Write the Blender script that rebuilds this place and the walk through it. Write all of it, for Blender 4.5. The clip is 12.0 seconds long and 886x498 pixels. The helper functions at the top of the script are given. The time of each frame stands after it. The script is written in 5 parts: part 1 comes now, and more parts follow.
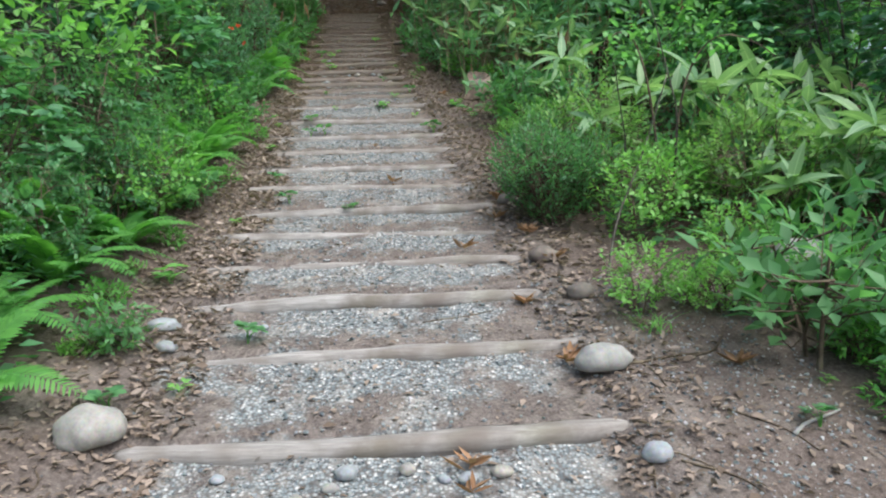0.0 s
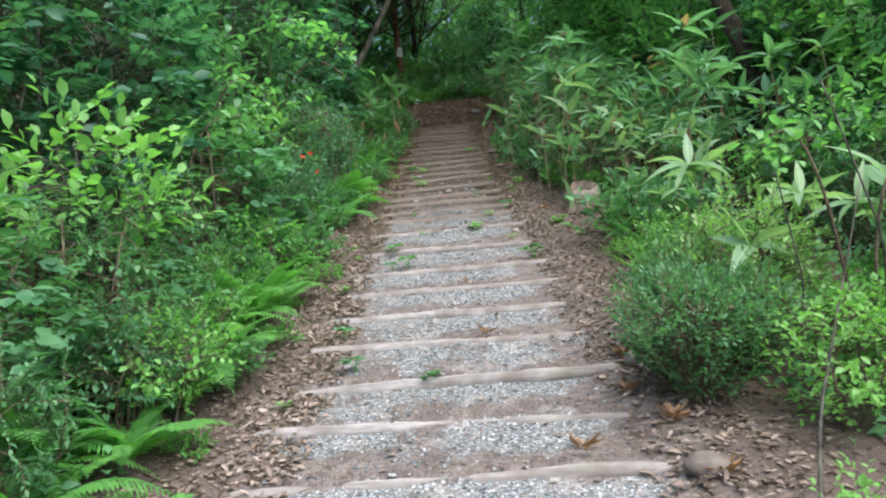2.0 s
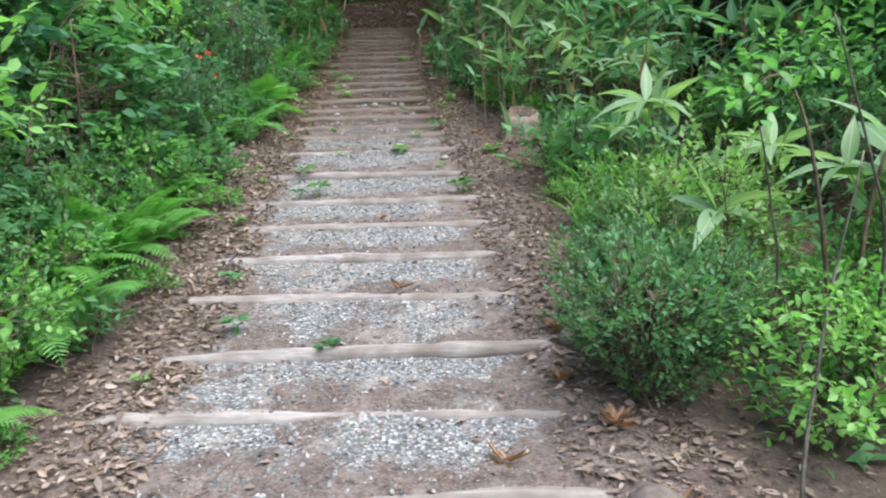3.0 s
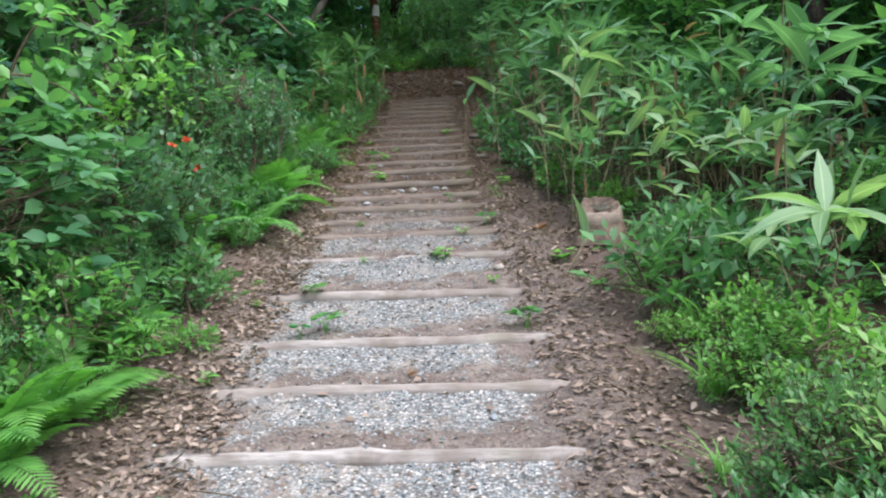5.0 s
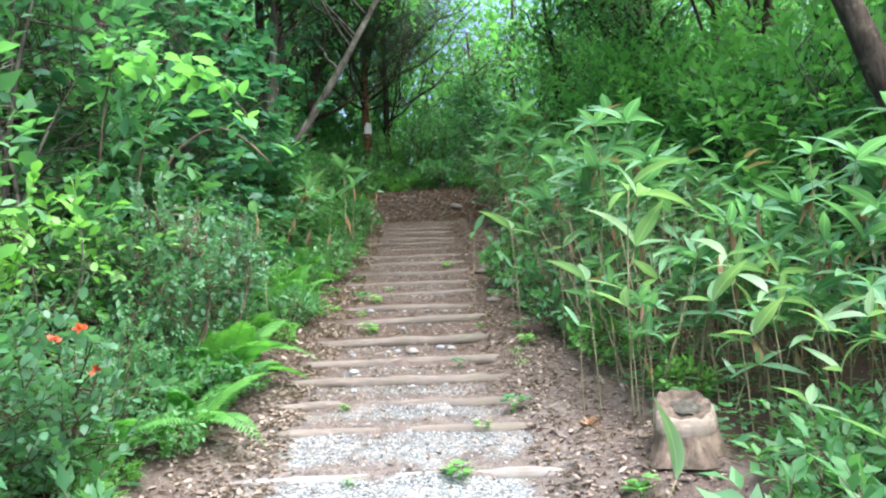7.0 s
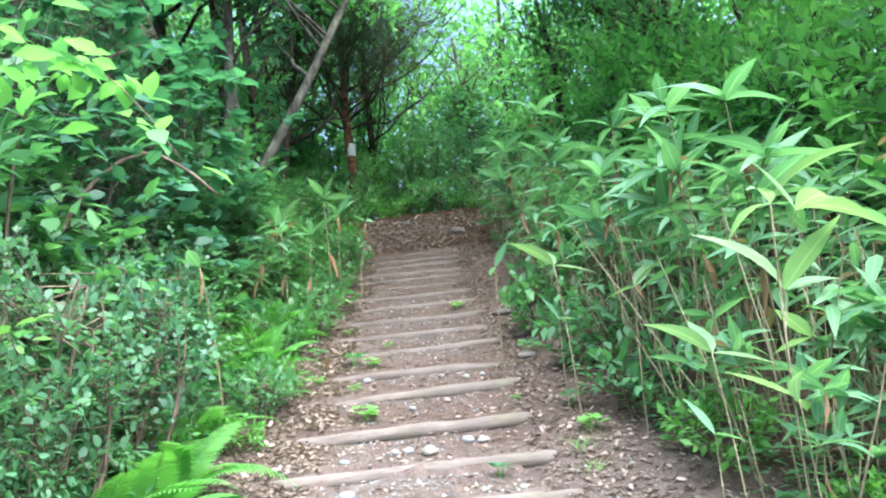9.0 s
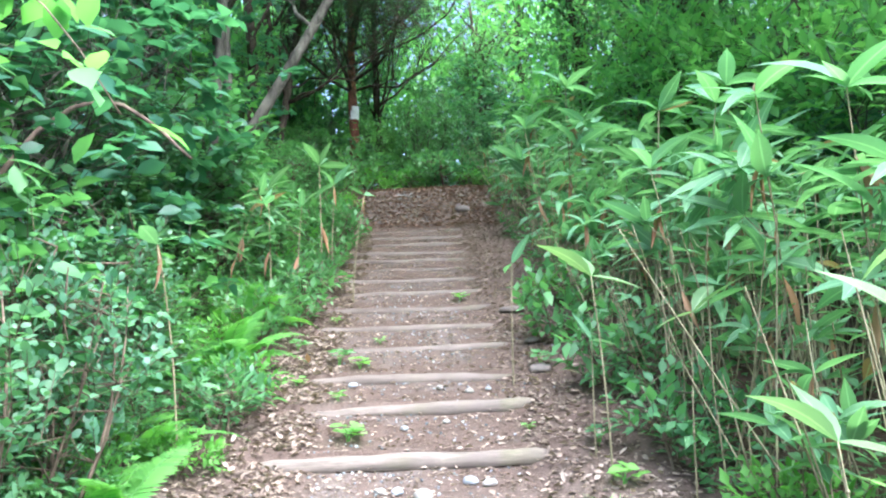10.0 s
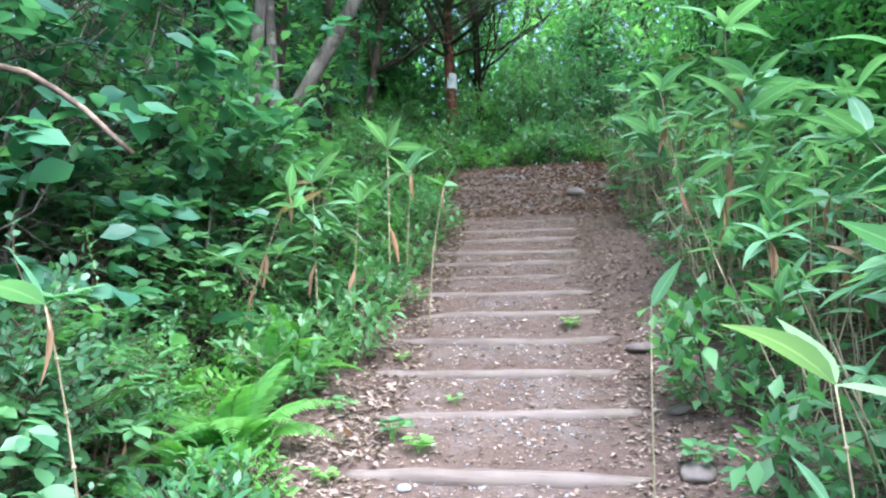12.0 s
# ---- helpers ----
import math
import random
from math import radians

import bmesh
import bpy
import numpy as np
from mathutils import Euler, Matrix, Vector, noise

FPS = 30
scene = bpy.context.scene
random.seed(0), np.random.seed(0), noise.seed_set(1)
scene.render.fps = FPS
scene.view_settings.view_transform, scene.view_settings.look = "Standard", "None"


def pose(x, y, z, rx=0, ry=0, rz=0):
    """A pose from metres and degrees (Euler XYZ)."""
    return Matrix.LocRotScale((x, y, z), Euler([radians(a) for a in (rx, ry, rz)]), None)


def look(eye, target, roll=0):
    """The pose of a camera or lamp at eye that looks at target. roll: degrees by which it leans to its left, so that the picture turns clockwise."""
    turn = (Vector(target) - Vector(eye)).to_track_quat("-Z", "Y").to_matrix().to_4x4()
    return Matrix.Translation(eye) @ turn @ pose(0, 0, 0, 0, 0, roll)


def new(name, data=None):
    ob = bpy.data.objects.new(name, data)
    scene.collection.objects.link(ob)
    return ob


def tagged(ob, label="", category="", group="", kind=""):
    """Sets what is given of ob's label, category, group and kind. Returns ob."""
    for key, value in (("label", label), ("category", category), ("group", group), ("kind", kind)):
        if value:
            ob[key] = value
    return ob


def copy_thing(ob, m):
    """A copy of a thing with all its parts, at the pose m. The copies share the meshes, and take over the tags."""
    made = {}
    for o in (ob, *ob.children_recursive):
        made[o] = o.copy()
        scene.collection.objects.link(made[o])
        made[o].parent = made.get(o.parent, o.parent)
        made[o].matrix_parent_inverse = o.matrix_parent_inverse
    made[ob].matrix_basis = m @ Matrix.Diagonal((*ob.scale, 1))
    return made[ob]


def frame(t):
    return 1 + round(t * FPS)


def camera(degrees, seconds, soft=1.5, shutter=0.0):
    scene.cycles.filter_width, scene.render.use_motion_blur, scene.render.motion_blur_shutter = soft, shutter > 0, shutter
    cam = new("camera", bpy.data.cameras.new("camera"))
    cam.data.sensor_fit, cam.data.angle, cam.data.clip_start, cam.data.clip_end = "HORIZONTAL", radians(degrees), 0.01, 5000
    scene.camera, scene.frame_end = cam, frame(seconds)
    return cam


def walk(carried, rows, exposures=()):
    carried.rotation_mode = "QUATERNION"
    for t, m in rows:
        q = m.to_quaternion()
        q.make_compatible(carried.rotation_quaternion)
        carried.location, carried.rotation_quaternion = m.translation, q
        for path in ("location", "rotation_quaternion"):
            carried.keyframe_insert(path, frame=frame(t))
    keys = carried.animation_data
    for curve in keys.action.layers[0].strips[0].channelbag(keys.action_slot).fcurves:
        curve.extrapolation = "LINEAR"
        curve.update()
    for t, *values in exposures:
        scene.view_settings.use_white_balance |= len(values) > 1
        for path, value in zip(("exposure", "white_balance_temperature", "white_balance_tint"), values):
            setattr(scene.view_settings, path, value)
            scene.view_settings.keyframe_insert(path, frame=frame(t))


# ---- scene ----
cam = camera(62.5, 12.0, 2.1)
METRES, EYE, TILT, LEAN, TURN = 8.5, 1.40, -5.5, 1.5, 0.0
ROWS = [
    (0.0, 0.0, 0.0, 0.0, -0.0, 0.0, 0.0),
    (0.5, -0.003, 0.0213, 0.0066, 3.88, 1.33, -0.17),
    (1.0, 0.0062, 0.0539, 0.02, 5.14, 0.85, 2.62),
    (1.5, -0.0044, 0.0868, 0.0338, 5.57, 4.15, 0.67),
    (2.0, 0.0027, 0.1179, 0.0444, 8.62, 7.88, 2.31),
    (2.5, 0.0144, 0.1539, 0.0574, 4.58, 2.64, 4.15),
    (3.0, 0.0033, 0.1913, 0.0714, 2.9, 0.61, -0.31),
    (3.5, 0.0064, 0.2308, 0.0834, 9.72, 5.31, 1.73),
    (5.5, -0.0222, 0.3816, 0.1418, 5.85, 5.82, -0.93),
    (6.0, -0.0346, 0.4102, 0.1596, 7.31, 9.72, -3.47),
    (6.5, -0.0329, 0.4484, 0.176, 7.27, 14.38, -1.38),
    (8.5, -0.0774, 0.6064, 0.241, 2.79, 12.16, -0.12),
    (9.0, -0.0708, 0.6513, 0.2546, 6.36, 15.66, 3.73),
    (9.5, -0.0799, 0.6936, 0.2697, 1.73, 12.95, 1.68),
    (10.0, -0.0864, 0.7273, 0.29, 5.0, 13.26, -0.24),
    (10.5, -0.0759, 0.7729, 0.3123, 9.3, 17.04, 4.47),
    (11.0, -0.085, 0.8106, 0.3222, 3.82, 13.75, 0.64),
    (11.5, -0.0947, 0.8469, 0.3404, 11.13, 10.81, -2.65),
    (12.0, -0.0936, 0.8926, 0.3569, 13.81, 10.82, -1.85),
]
walk(cam, [(t, pose(0, 0, EYE, TILT, LEAN, TURN) @ pose(METRES * x, METRES * y, METRES * z, 90 + pitch, roll, yaw)) for t, x, y, z, yaw, pitch, roll in ROWS],
     [(0.0, 0.75, 6350, 7), (1.5, 1.05, 6350, 10), (3.5, 1.1, 6300, 13), (5.5, 1.15, 6300, 15), (6.5, 1.8, 6250, 11), (8.5, 2.4, 5950, 11), (10.5, 2.8, 5750, 15), (12.0, 2.75, 5600, 18)])

# ---- light ----
world = bpy.data.worlds.new("world")
scene.world = world
world.use_nodes = True
wn = world.node_tree
sky = wn.nodes.new("ShaderNodeTexSky")
sky.sky_type, sky.sun_disc = "NISHITA", False
sky.sun_elevation, sky.sun_rotation = radians(58), radians(134)
sky.air_density, sky.dust_density, sky.ozone_density = 1.0, 4.0, 1.0
wn.links.new(sky.outputs[0], wn.nodes["Background"].inputs[0])
wn.nodes["Background"].inputs[1].default_value = 0.15
sun = new("sun", bpy.data.lights.new("sun", "SUN"))
sun.data.energy, sun.data.angle, sun.data.color = 3.0, radians(75), (1.0, 0.98, 0.95)
sun.matrix_world = look((4.0, -3.8, 9), (0, 0, 0))

# ---- materials ----


def nodes_of(name, rough=0.8, spec=0.3):
    m = bpy.data.materials.new(name)
    m.use_nodes = True
    nt = m.node_tree
    b = nt.nodes["Principled BSDF"]
    b.inputs["Roughness"].default_value = rough
    b.inputs["Specular IOR Level"].default_value = spec
    return m, nt, b


def add(nt, kind, **kw):
    n = nt.nodes.new("ShaderNode" + kind)
    for k, v in kw.items():
        n.inputs[k].default_value = v
    return n


def ramp(nt, fac, stops):
    r = nt.nodes.new("ShaderNodeValToRGB")
    e = r.color_ramp.elements
    while len(e) < len(stops):
        e.new(0.5)
    for el, (p, c) in zip(e, stops):
        el.position, el.color = p, (*c, 1)
    nt.links.new(fac, r.inputs[0])
    return r.outputs[0]


def mix(nt, fac, a, b, mode="MIX"):
    m = nt.nodes.new("ShaderNodeMix")
    m.data_type, m.blend_type = "RGBA", mode
    for sock, v in ((m.inputs[0], fac), (m.inputs[6], a), (m.inputs[7], b)):
        if hasattr(v, "links"):
            nt.links.new(v, sock)
        else:
            sock.default_value = v if isinstance(v, float) else (*v, 1)
    return m.outputs[2]


def relief(nt, b, height, strength, distance):
    bump = add(nt, "Bump", Strength=strength, Distance=distance)
    nt.links.new(height, bump.inputs["Height"])
    nt.links.new(bump.outputs[0], b.inputs["Normal"])


def leaf_material(name, dark, light, rough=0.5, glow=0.48, rib=0.0, spec=0.5, dead=0.0):
    m, nt, b = nodes_of(name, rough, spec)
    geo = add(nt, "NewGeometry")
    obj = add(nt, "ObjectInfo")
    co = add(nt, "TexCoord")
    n = add(nt, "TexNoise", Scale=2.3, Detail=2.0)
    nt.links.new(co.outputs["Object"], n.inputs["Vector"])
    both = add(nt, "Math")
    nt.links.new(geo.outputs["Random Per Island"], both.inputs[0])
    nt.links.new(obj.outputs["Random"], both.inputs[1])
    rnd = add(nt, "Math")
    rnd.operation = "FRACT"
    nt.links.new(both.outputs[0], rnd.inputs[0])
    c = mix(nt, rnd.outputs[0], dark, light)
    c = mix(nt, n.outputs[0], c, mix(nt, 0.55, c, (dark[0] * 0.6, dark[1] * 0.75, dark[2] * 0.9)))
    c = mix(nt, obj.outputs["Random"], c, mix(nt, 0.35, c, (light[0] * 1.15, light[1], light[2] * 0.7)))
    if dead:
        thr = add(nt, "Math")
        thr.operation = "GREATER_THAN"
        nt.links.new(rnd.outputs[0], thr.inputs[0])
        thr.inputs[1].default_value = 1 - dead
        c = mix(nt, thr.outputs[0], c, (0.25, 0.165, 0.10))
    if rib:
        at = nt.nodes.new("ShaderNodeAttribute")
        at.attribute_name = "blade"
        sep = add(nt, "SeparateXYZ")
        nt.links.new(at.outputs["Vector"], sep.inputs[0])
        ab = add(nt, "Math")
        ab.operation = "ABSOLUTE"
        nt.links.new(sep.outputs[0], ab.inputs[0])
        c = mix(nt, ramp(nt, ab.outputs[0], [(0.0, (rib,) * 3), (0.14, (0, 0, 0))]), c, (light[0] * 1.9, light[1] * 1.6, light[2] * 1.7))
        w = add(nt, "TexWave", Scale=9.0, Distortion=0.3)
        nt.links.new(sep.outputs[0], w.inputs["Vector"])
        relief(nt, b, w.outputs[1], 0.15, 0.002)
    nt.links.new(c, b.inputs["Base Color"])
    tr = add(nt, "BsdfTranslucent")
    warm = mix(nt, 1.0, c, (1.15, 1.3, 0.7), "MULTIPLY")
    nt.links.new(warm, tr.inputs[0])
    ms = add(nt, "MixShader", Fac=glow)
    nt.links.new(b.outputs[0], ms.inputs[1])
    nt.links.new(tr.outputs[0], ms.inputs[2])
    nt.links.new(ms.outputs[0], nt.nodes["Material Output"].inputs[0])
    return m


def bark_material(name, dark, light, scale=9.0, stretch=0.18, bump=0.6):
    m, nt, b = nodes_of(name, 0.9, 0.15)
    co = add(nt, "TexCoord")
    mp = add(nt, "Mapping")
    mp.inputs["Scale"].default_value = (1, 1, stretch)
    nt.links.new(co.outputs["Object"], mp.inputs[0])
    n1 = add(nt, "TexNoise", Scale=scale * 3, Detail=8.0, Roughness=0.7)
    n2 = add(nt, "TexNoise", Scale=1.7, Detail=4.0)
    nt.links.new(mp.outputs[0], n1.inputs["Vector"])
    nt.links.new(co.outputs["Object"], n2.inputs["Vector"])
    c = ramp(nt, n1.outputs[0], [(0.38, dark), (0.62, light)])
    c = mix(nt, n2.outputs[0], c, mix(nt, 0.5, c, (dark[0], dark[1] * 1.15, dark[2])))
    n3 = add(nt, "TexNoise", Scale=6.5, Detail=6.0, Roughness=0.65)
    nt.links.new(co.outputs["Object"], n3.inputs["Vector"])
    c = mix(nt, ramp(nt, n3.outputs[0], [(0.54, (0, 0, 0)), (0.62, (0.6,) * 3)]), c, (light[0] * 1.35, light[1] * 1.45, light[2] * 1.35))
    c = mix(nt, ramp(nt, n3.outputs[0], [(0.36, (0.7,) * 3), (0.44, (0, 0, 0))]), c, (dark[0] * 0.8, dark[1] * 0.9, dark[2] * 0.8))
    nt.links.new(c, b.inputs["Base Color"])
    relief(nt, b, n1.outputs[0], bump, 0.02)
    return m


def wood_material(name, dark, light, mossy=0.0):
    m, nt, b = nodes_of(name, 0.85, 0.2)
    co = add(nt, "TexCoord")
    oi = add(nt, "ObjectInfo")
    mp = add(nt, "Mapping")
    mp.inputs["Scale"].default_value = (1.2, 14, 14)
    nt.links.new(co.outputs["Object"], mp.inputs[0])
    nt.links.new(oi.outputs["Random"], mp.inputs["Location"])
    n1 = add(nt, "TexNoise", Scale=4.0, Detail=9.0, Roughness=0.65)
    nt.links.new(mp.outputs[0], n1.inputs["Vector"])
    n2 = add(nt, "TexNoise", Scale=5.0, Detail=5.0)
    nt.links.new(co.outputs["Object"], n2.inputs["Vector"])
    c = ramp(nt, n1.outputs[0], [(0.32, dark), (0.62, light)])
    c = mix(nt, ramp(nt, n2.outputs[0], [(0.45, (0, 0, 0)), (0.7, (0.75,) * 3)]), c, (0.15, 0.132, 0.118))
    n4 = add(nt, "TexNoise", Scale=2.6, Detail=6.0, Roughness=0.7)
    nt.links.new(co.outputs["Object"], n4.inputs["Vector"])
    c = mix(nt, ramp(nt, n4.outputs[0], [(0.46, (0, 0, 0)), (0.60, (0.6,) * 3)]), c, (0.115, 0.096, 0.086))
    if mossy:
        n3 = add(nt, "TexNoise", Scale=3.0, Detail=3.0)
        nt.links.new(co.outputs["Object"], n3.inputs["Vector"])
        c = mix(nt, ramp(nt, n3.outputs[0], [(0.55, (0, 0, 0)), (0.75, (mossy,) * 3)]), c, (0.12, 0.14, 0.05))
    c = mix(nt, oi.outputs["Random"], c, mix(nt, 0.4, c, (0.19, 0.165, 0.145)))
    nt.links.new(c, b.inputs["Base Color"])
    relief(nt, b, n1.outputs[0], 0.5, 0.006)
    return m


def stone_material(name, dark, light):
    m, nt, b = nodes_of(name, 0.8, 0.3)
    co = add(nt, "TexCoord")
    oi = add(nt, "ObjectInfo")
    n1 = add(nt, "TexNoise", Scale=14.0, Detail=8.0, Roughness=0.7)
    n2 = add(nt, "TexNoise", Scale=90.0, Detail=3.0)
    for n in (n1, n2):
        nt.links.new(co.outputs["Object"], n.inputs["Vector"])
    c = ramp(nt, n1.outputs[0], [(0.3, dark), (0.65, light)])
    c = mix(nt, oi.outputs["Random"], c, mix(nt, 0.5, c, (light[0] * 0.8, light[1] * 0.9, light[2] * 1.05)))
    c = mix(nt, 0.25, c, n2.outputs[1], "OVERLAY")
    nt.links.new(c, b.inputs["Base Color"])
    relief(nt, b, n1.outputs[0], 0.35, 0.01)
    return m


def ground_material():
    m, nt, b = nodes_of("forest_soil", 0.95, 0.12)
    co = add(nt, "TexCoord")
    P = co.outputs["Object"]

    def noise_at(scale, detail=6.0, rough=0.6):
        n = add(nt, "TexNoise", Scale=scale, Detail=detail, Roughness=rough)
        nt.links.new(P, n.inputs["Vector"])
        return n
    mid, fine = noise_at(11.0, 8.0, 0.7), noise_at(70.0, 6.0, 0.7)
    soil = ramp(nt, mid.outputs[0], [(0.33, (0.045, 0.036, 0.032)), (0.52, (0.130, 0.108, 0.099)), (0.72, (0.235, 0.203, 0.188))])
    soil = mix(nt, 0.55, soil, ramp(nt, fine.outputs[0], [(0.35, (0.034, 0.028, 0.025)), (0.68, (0.26, 0.228, 0.21))]))
    # crushed grey-blue stone, cell by cell
    vor = add(nt, "TexVoronoi", Scale=85.0)
    nt.links.new(P, vor.inputs["Vector"])
    sep = add(nt, "SeparateColor")
    nt.links.new(vor.outputs["Color"], sep.inputs[0])
    chips = ramp(nt, sep.outputs[0], [(0.0, (0.08, 0.098, 0.108)), (0.45, (0.185, 0.215, 0.228)), (0.85, (0.29, 0.315, 0.32)), (1.0, (0.50, 0.50, 0.49))])
    chips = mix(nt, ramp(nt, vor.outputs["Distance"], [(0.3, (0, 0, 0)), (0.75, (0.8,) * 3)]), chips, (0.07, 0.06, 0.055))
    # how much crushed stone lies bare, laid down on the mesh and broken up by noise
    at = nt.nodes.new("ShaderNodeAttribute")
    at.attribute_name = "cover"
    cov = add(nt, "SeparateXYZ")
    nt.links.new(at.outputs["Vector"], cov.inputs[0])
    s = add(nt, "Math")
    s.operation = "ADD"
    nt.links.new(cov.outputs[0], s.inputs[0])
    nt.links.new(mid.outputs[0], s.inputs[1])
    s2 = add(nt, "Math")
    s2.operation = "ADD"
    nt.links.new(s.outputs[0], s2.inputs[0])
    amp = add(nt, "Math")
    amp.operation = "MULTIPLY_ADD"
    amp.inputs[1].default_value, amp.inputs[2].default_value = 2.7, -0.85
    nt.links.new(noise_at(3.2, 5.0, 0.6).outputs[0], amp.inputs[0])
    nt.links.new(amp.outputs[0], s2.inputs[1])
    sc = add(nt, "MapRange")
    nt.links.new(s2.outputs[0], sc.inputs[0])
    sc.inputs[1].default_value, sc.inputs[2].default_value = 1.42, 1.72
    c = mix(nt, sc.outputs[0], soil, chips)
    # dust that lies on the stone
    d = add(nt, "MapRange")
    nt.links.new(noise_at(6.0, 7.0, 0.7).outputs[0], d.inputs[0])
    d.inputs[1].default_value, d.inputs[2].default_value, d.inputs[4].default_value = 0.5, 0.68, 0.6
    c = mix(nt, d.outputs[0], c, (0.27, 0.245, 0.22))
    # dark humus away from the path, and the darker tone of the upper path
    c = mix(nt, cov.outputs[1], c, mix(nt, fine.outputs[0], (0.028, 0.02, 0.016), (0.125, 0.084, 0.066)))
    nt.links.new(c, b.inputs["Base Color"])
    hh = mix(nt, sc.outputs[0], fine.outputs[1], vor.outputs["Color"])
    relief(nt, b, hh, 0.9, 0.016)
    return m


def gravel_material():
    m, nt, b = nodes_of("crushed_stone", 0.85, 0.25)
    geo = add(nt, "NewGeometry")
    c = ramp(nt, geo.outputs["Random Per Island"], [(0.0, (0.075, 0.09, 0.1)), (0.5, (0.165, 0.19, 0.20)), (0.88, (0.27, 0.285, 0.29)), (1.0, (0.40, 0.40, 0.395))])
    co = add(nt, "TexCoord")
    n = add(nt, "TexNoise", Scale=160.0, Detail=4.0)
    nt.links.new(co.outputs["Object"], n.inputs["Vector"])
    nt.links.new(mix(nt, 0.3, c, n.outputs[1], "OVERLAY"), b.inputs["Base Color"])
    return m


SOIL = ground_material()
GRAVEL = gravel_material()
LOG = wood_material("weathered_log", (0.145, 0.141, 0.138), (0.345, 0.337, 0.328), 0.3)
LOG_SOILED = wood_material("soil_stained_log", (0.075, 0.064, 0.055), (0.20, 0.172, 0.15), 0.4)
# darker wood for the logs from step 19 up
LOG_DARK = wood_material("dark_sunken_log", (0.042, 0.035, 0.03), (0.125, 0.104, 0.09), 0.3)
STUMP_SIDE = bark_material("stump_bark", (0.055, 0.042, 0.034), (0.18, 0.135, 0.11), 8, 0.3)
STUMP_TOP = wood_material("cut_wood", (0.11, 0.085, 0.066), (0.36, 0.30, 0.235), 0.3)
STONE_PALE = stone_material("pale_stone", (0.125, 0.12, 0.105), (0.30, 0.288, 0.26))
STONE_GREY = stone_material("grey_stone", (0.12, 0.13, 0.135), (0.29, 0.305, 0.31))
STONE_BROWN = stone_material("brown_stone", (0.06, 0.05, 0.043), (0.155, 0.132, 0.113))
BARK_GREY = bark_material("grey_bark", (0.022, 0.021, 0.018), (0.125, 0.12, 0.10), 4, 0.3)
BARK_DARK = bark_material("dark_bark", (0.022, 0.017, 0.014), (0.085, 0.066, 0.052))
BARK_RED = bark_material("red_pine_bark", (0.055, 0.026, 0.019), (0.21, 0.088, 0.06), 6, 0.35)
TWIG = bark_material("twig_bark", (0.05, 0.038, 0.028), (0.16, 0.125, 0.095), 20, 0.1, 0.3)
PAINT = stone_material("white_paint_mark", (0.30, 0.30, 0.28), (0.58, 0.58, 0.56))
CULM = bark_material("bamboo_culm", (0.11, 0.10, 0.06), (0.28, 0.25, 0.17), 14, 0.05, 0.15)
LEAF_MID = leaf_material("mid_green_leaf", (0.05, 0.16, 0.08), (0.13, 0.33, 0.135))
LEAF_DEEP = leaf_material("deep_green_leaf", (0.031, 0.116, 0.082), (0.081, 0.235, 0.132), 0.42)
LEAF_BRIGHT = leaf_material("bright_green_leaf", (0.109, 0.31, 0.077), (0.222, 0.495, 0.146), 0.5, 0.5)
LEAF_BOX = leaf_material("small_box_leaf", (0.099, 0.242, 0.073), (0.232, 0.446, 0.157), 0.42)
LEAF_BLUE = leaf_material("bluish_green_leaf", (0.052, 0.16, 0.095), (0.122, 0.281, 0.174), 0.42)
LEAF_SASA = leaf_material("bamboo_leaf", (0.077, 0.209, 0.11), (0.168, 0.364, 0.207), 0.38, 0.45, 0.6, 0.55, 0.015)
LEAF_PALE = leaf_material("pale_broad_leaf", (0.145, 0.281, 0.134), (0.244, 0.398, 0.224), 0.4, 0.45, 0.5, 0.55)
LEAF_FERN = leaf_material("fern_leaf", (0.071, 0.238, 0.058), (0.146, 0.394, 0.084), 0.55, 0.5)
LEAF_TREE = leaf_material("tree_leaf", (0.088, 0.272, 0.099), (0.209, 0.496, 0.164), 0.5, 0.52)
NEEDLE = leaf_material("pine_needle", (0.016, 0.050, 0.022), (0.040, 0.095, 0.038), 0.5, 0.2)
LEAF_DEAD = leaf_material("dead_leaf", (0.068, 0.051, 0.045), (0.34, 0.28, 0.245), 0.8, 0.15, 0, 0.2)
LEAF_PALEDEAD = leaf_material("pale_dead_leaf", (0.06, 0.046, 0.041), (0.42, 0.355, 0.325), 0.75, 0.15, 0, 0.25)
LEAF_BROWN = leaf_material("brown_fallen_leaf", (0.08, 0.05, 0.042), (0.30, 0.205, 0.172), 0.8, 0.15, 0, 0.2)
LEAF_RUST = leaf_material("rust_leaf", (0.16, 0.085, 0.05), (0.35, 0.22, 0.14), 0.75, 0.2, 0, 0.2)
PETAL = leaf_material("red_petal", (0.50, 0.05, 0.025), (0.80, 0.16, 0.08), 0.6, 0.3)

# ---- building helpers ----


def part(name, mesh, material, parent=None, label="", m=None):
    ob = new(name, mesh)
    if material and not mesh.materials:
        mesh.materials.append(material)
    if parent:
        ob.parent = parent
    if m is not None:
        ob.matrix_basis = m
    if label:
        ob["label"] = label
    return ob


def thing(name, label, category, group="", kind="", m=None):
    ob = new(name)
    ob.empty_display_size = 0.1
    if m is not None:
        ob.matrix_basis = m
    return tagged(ob, label, category, group, kind)


def mesh_of(name, verts, faces, smooth=True):
    me = bpy.data.meshes.new(name)
    me.from_pydata(np.asarray(verts, float), [], faces)
    if smooth:
        me.polygons.foreach_set("use_smooth", np.ones(len(me.polygons), bool))
    me.update()
    return me


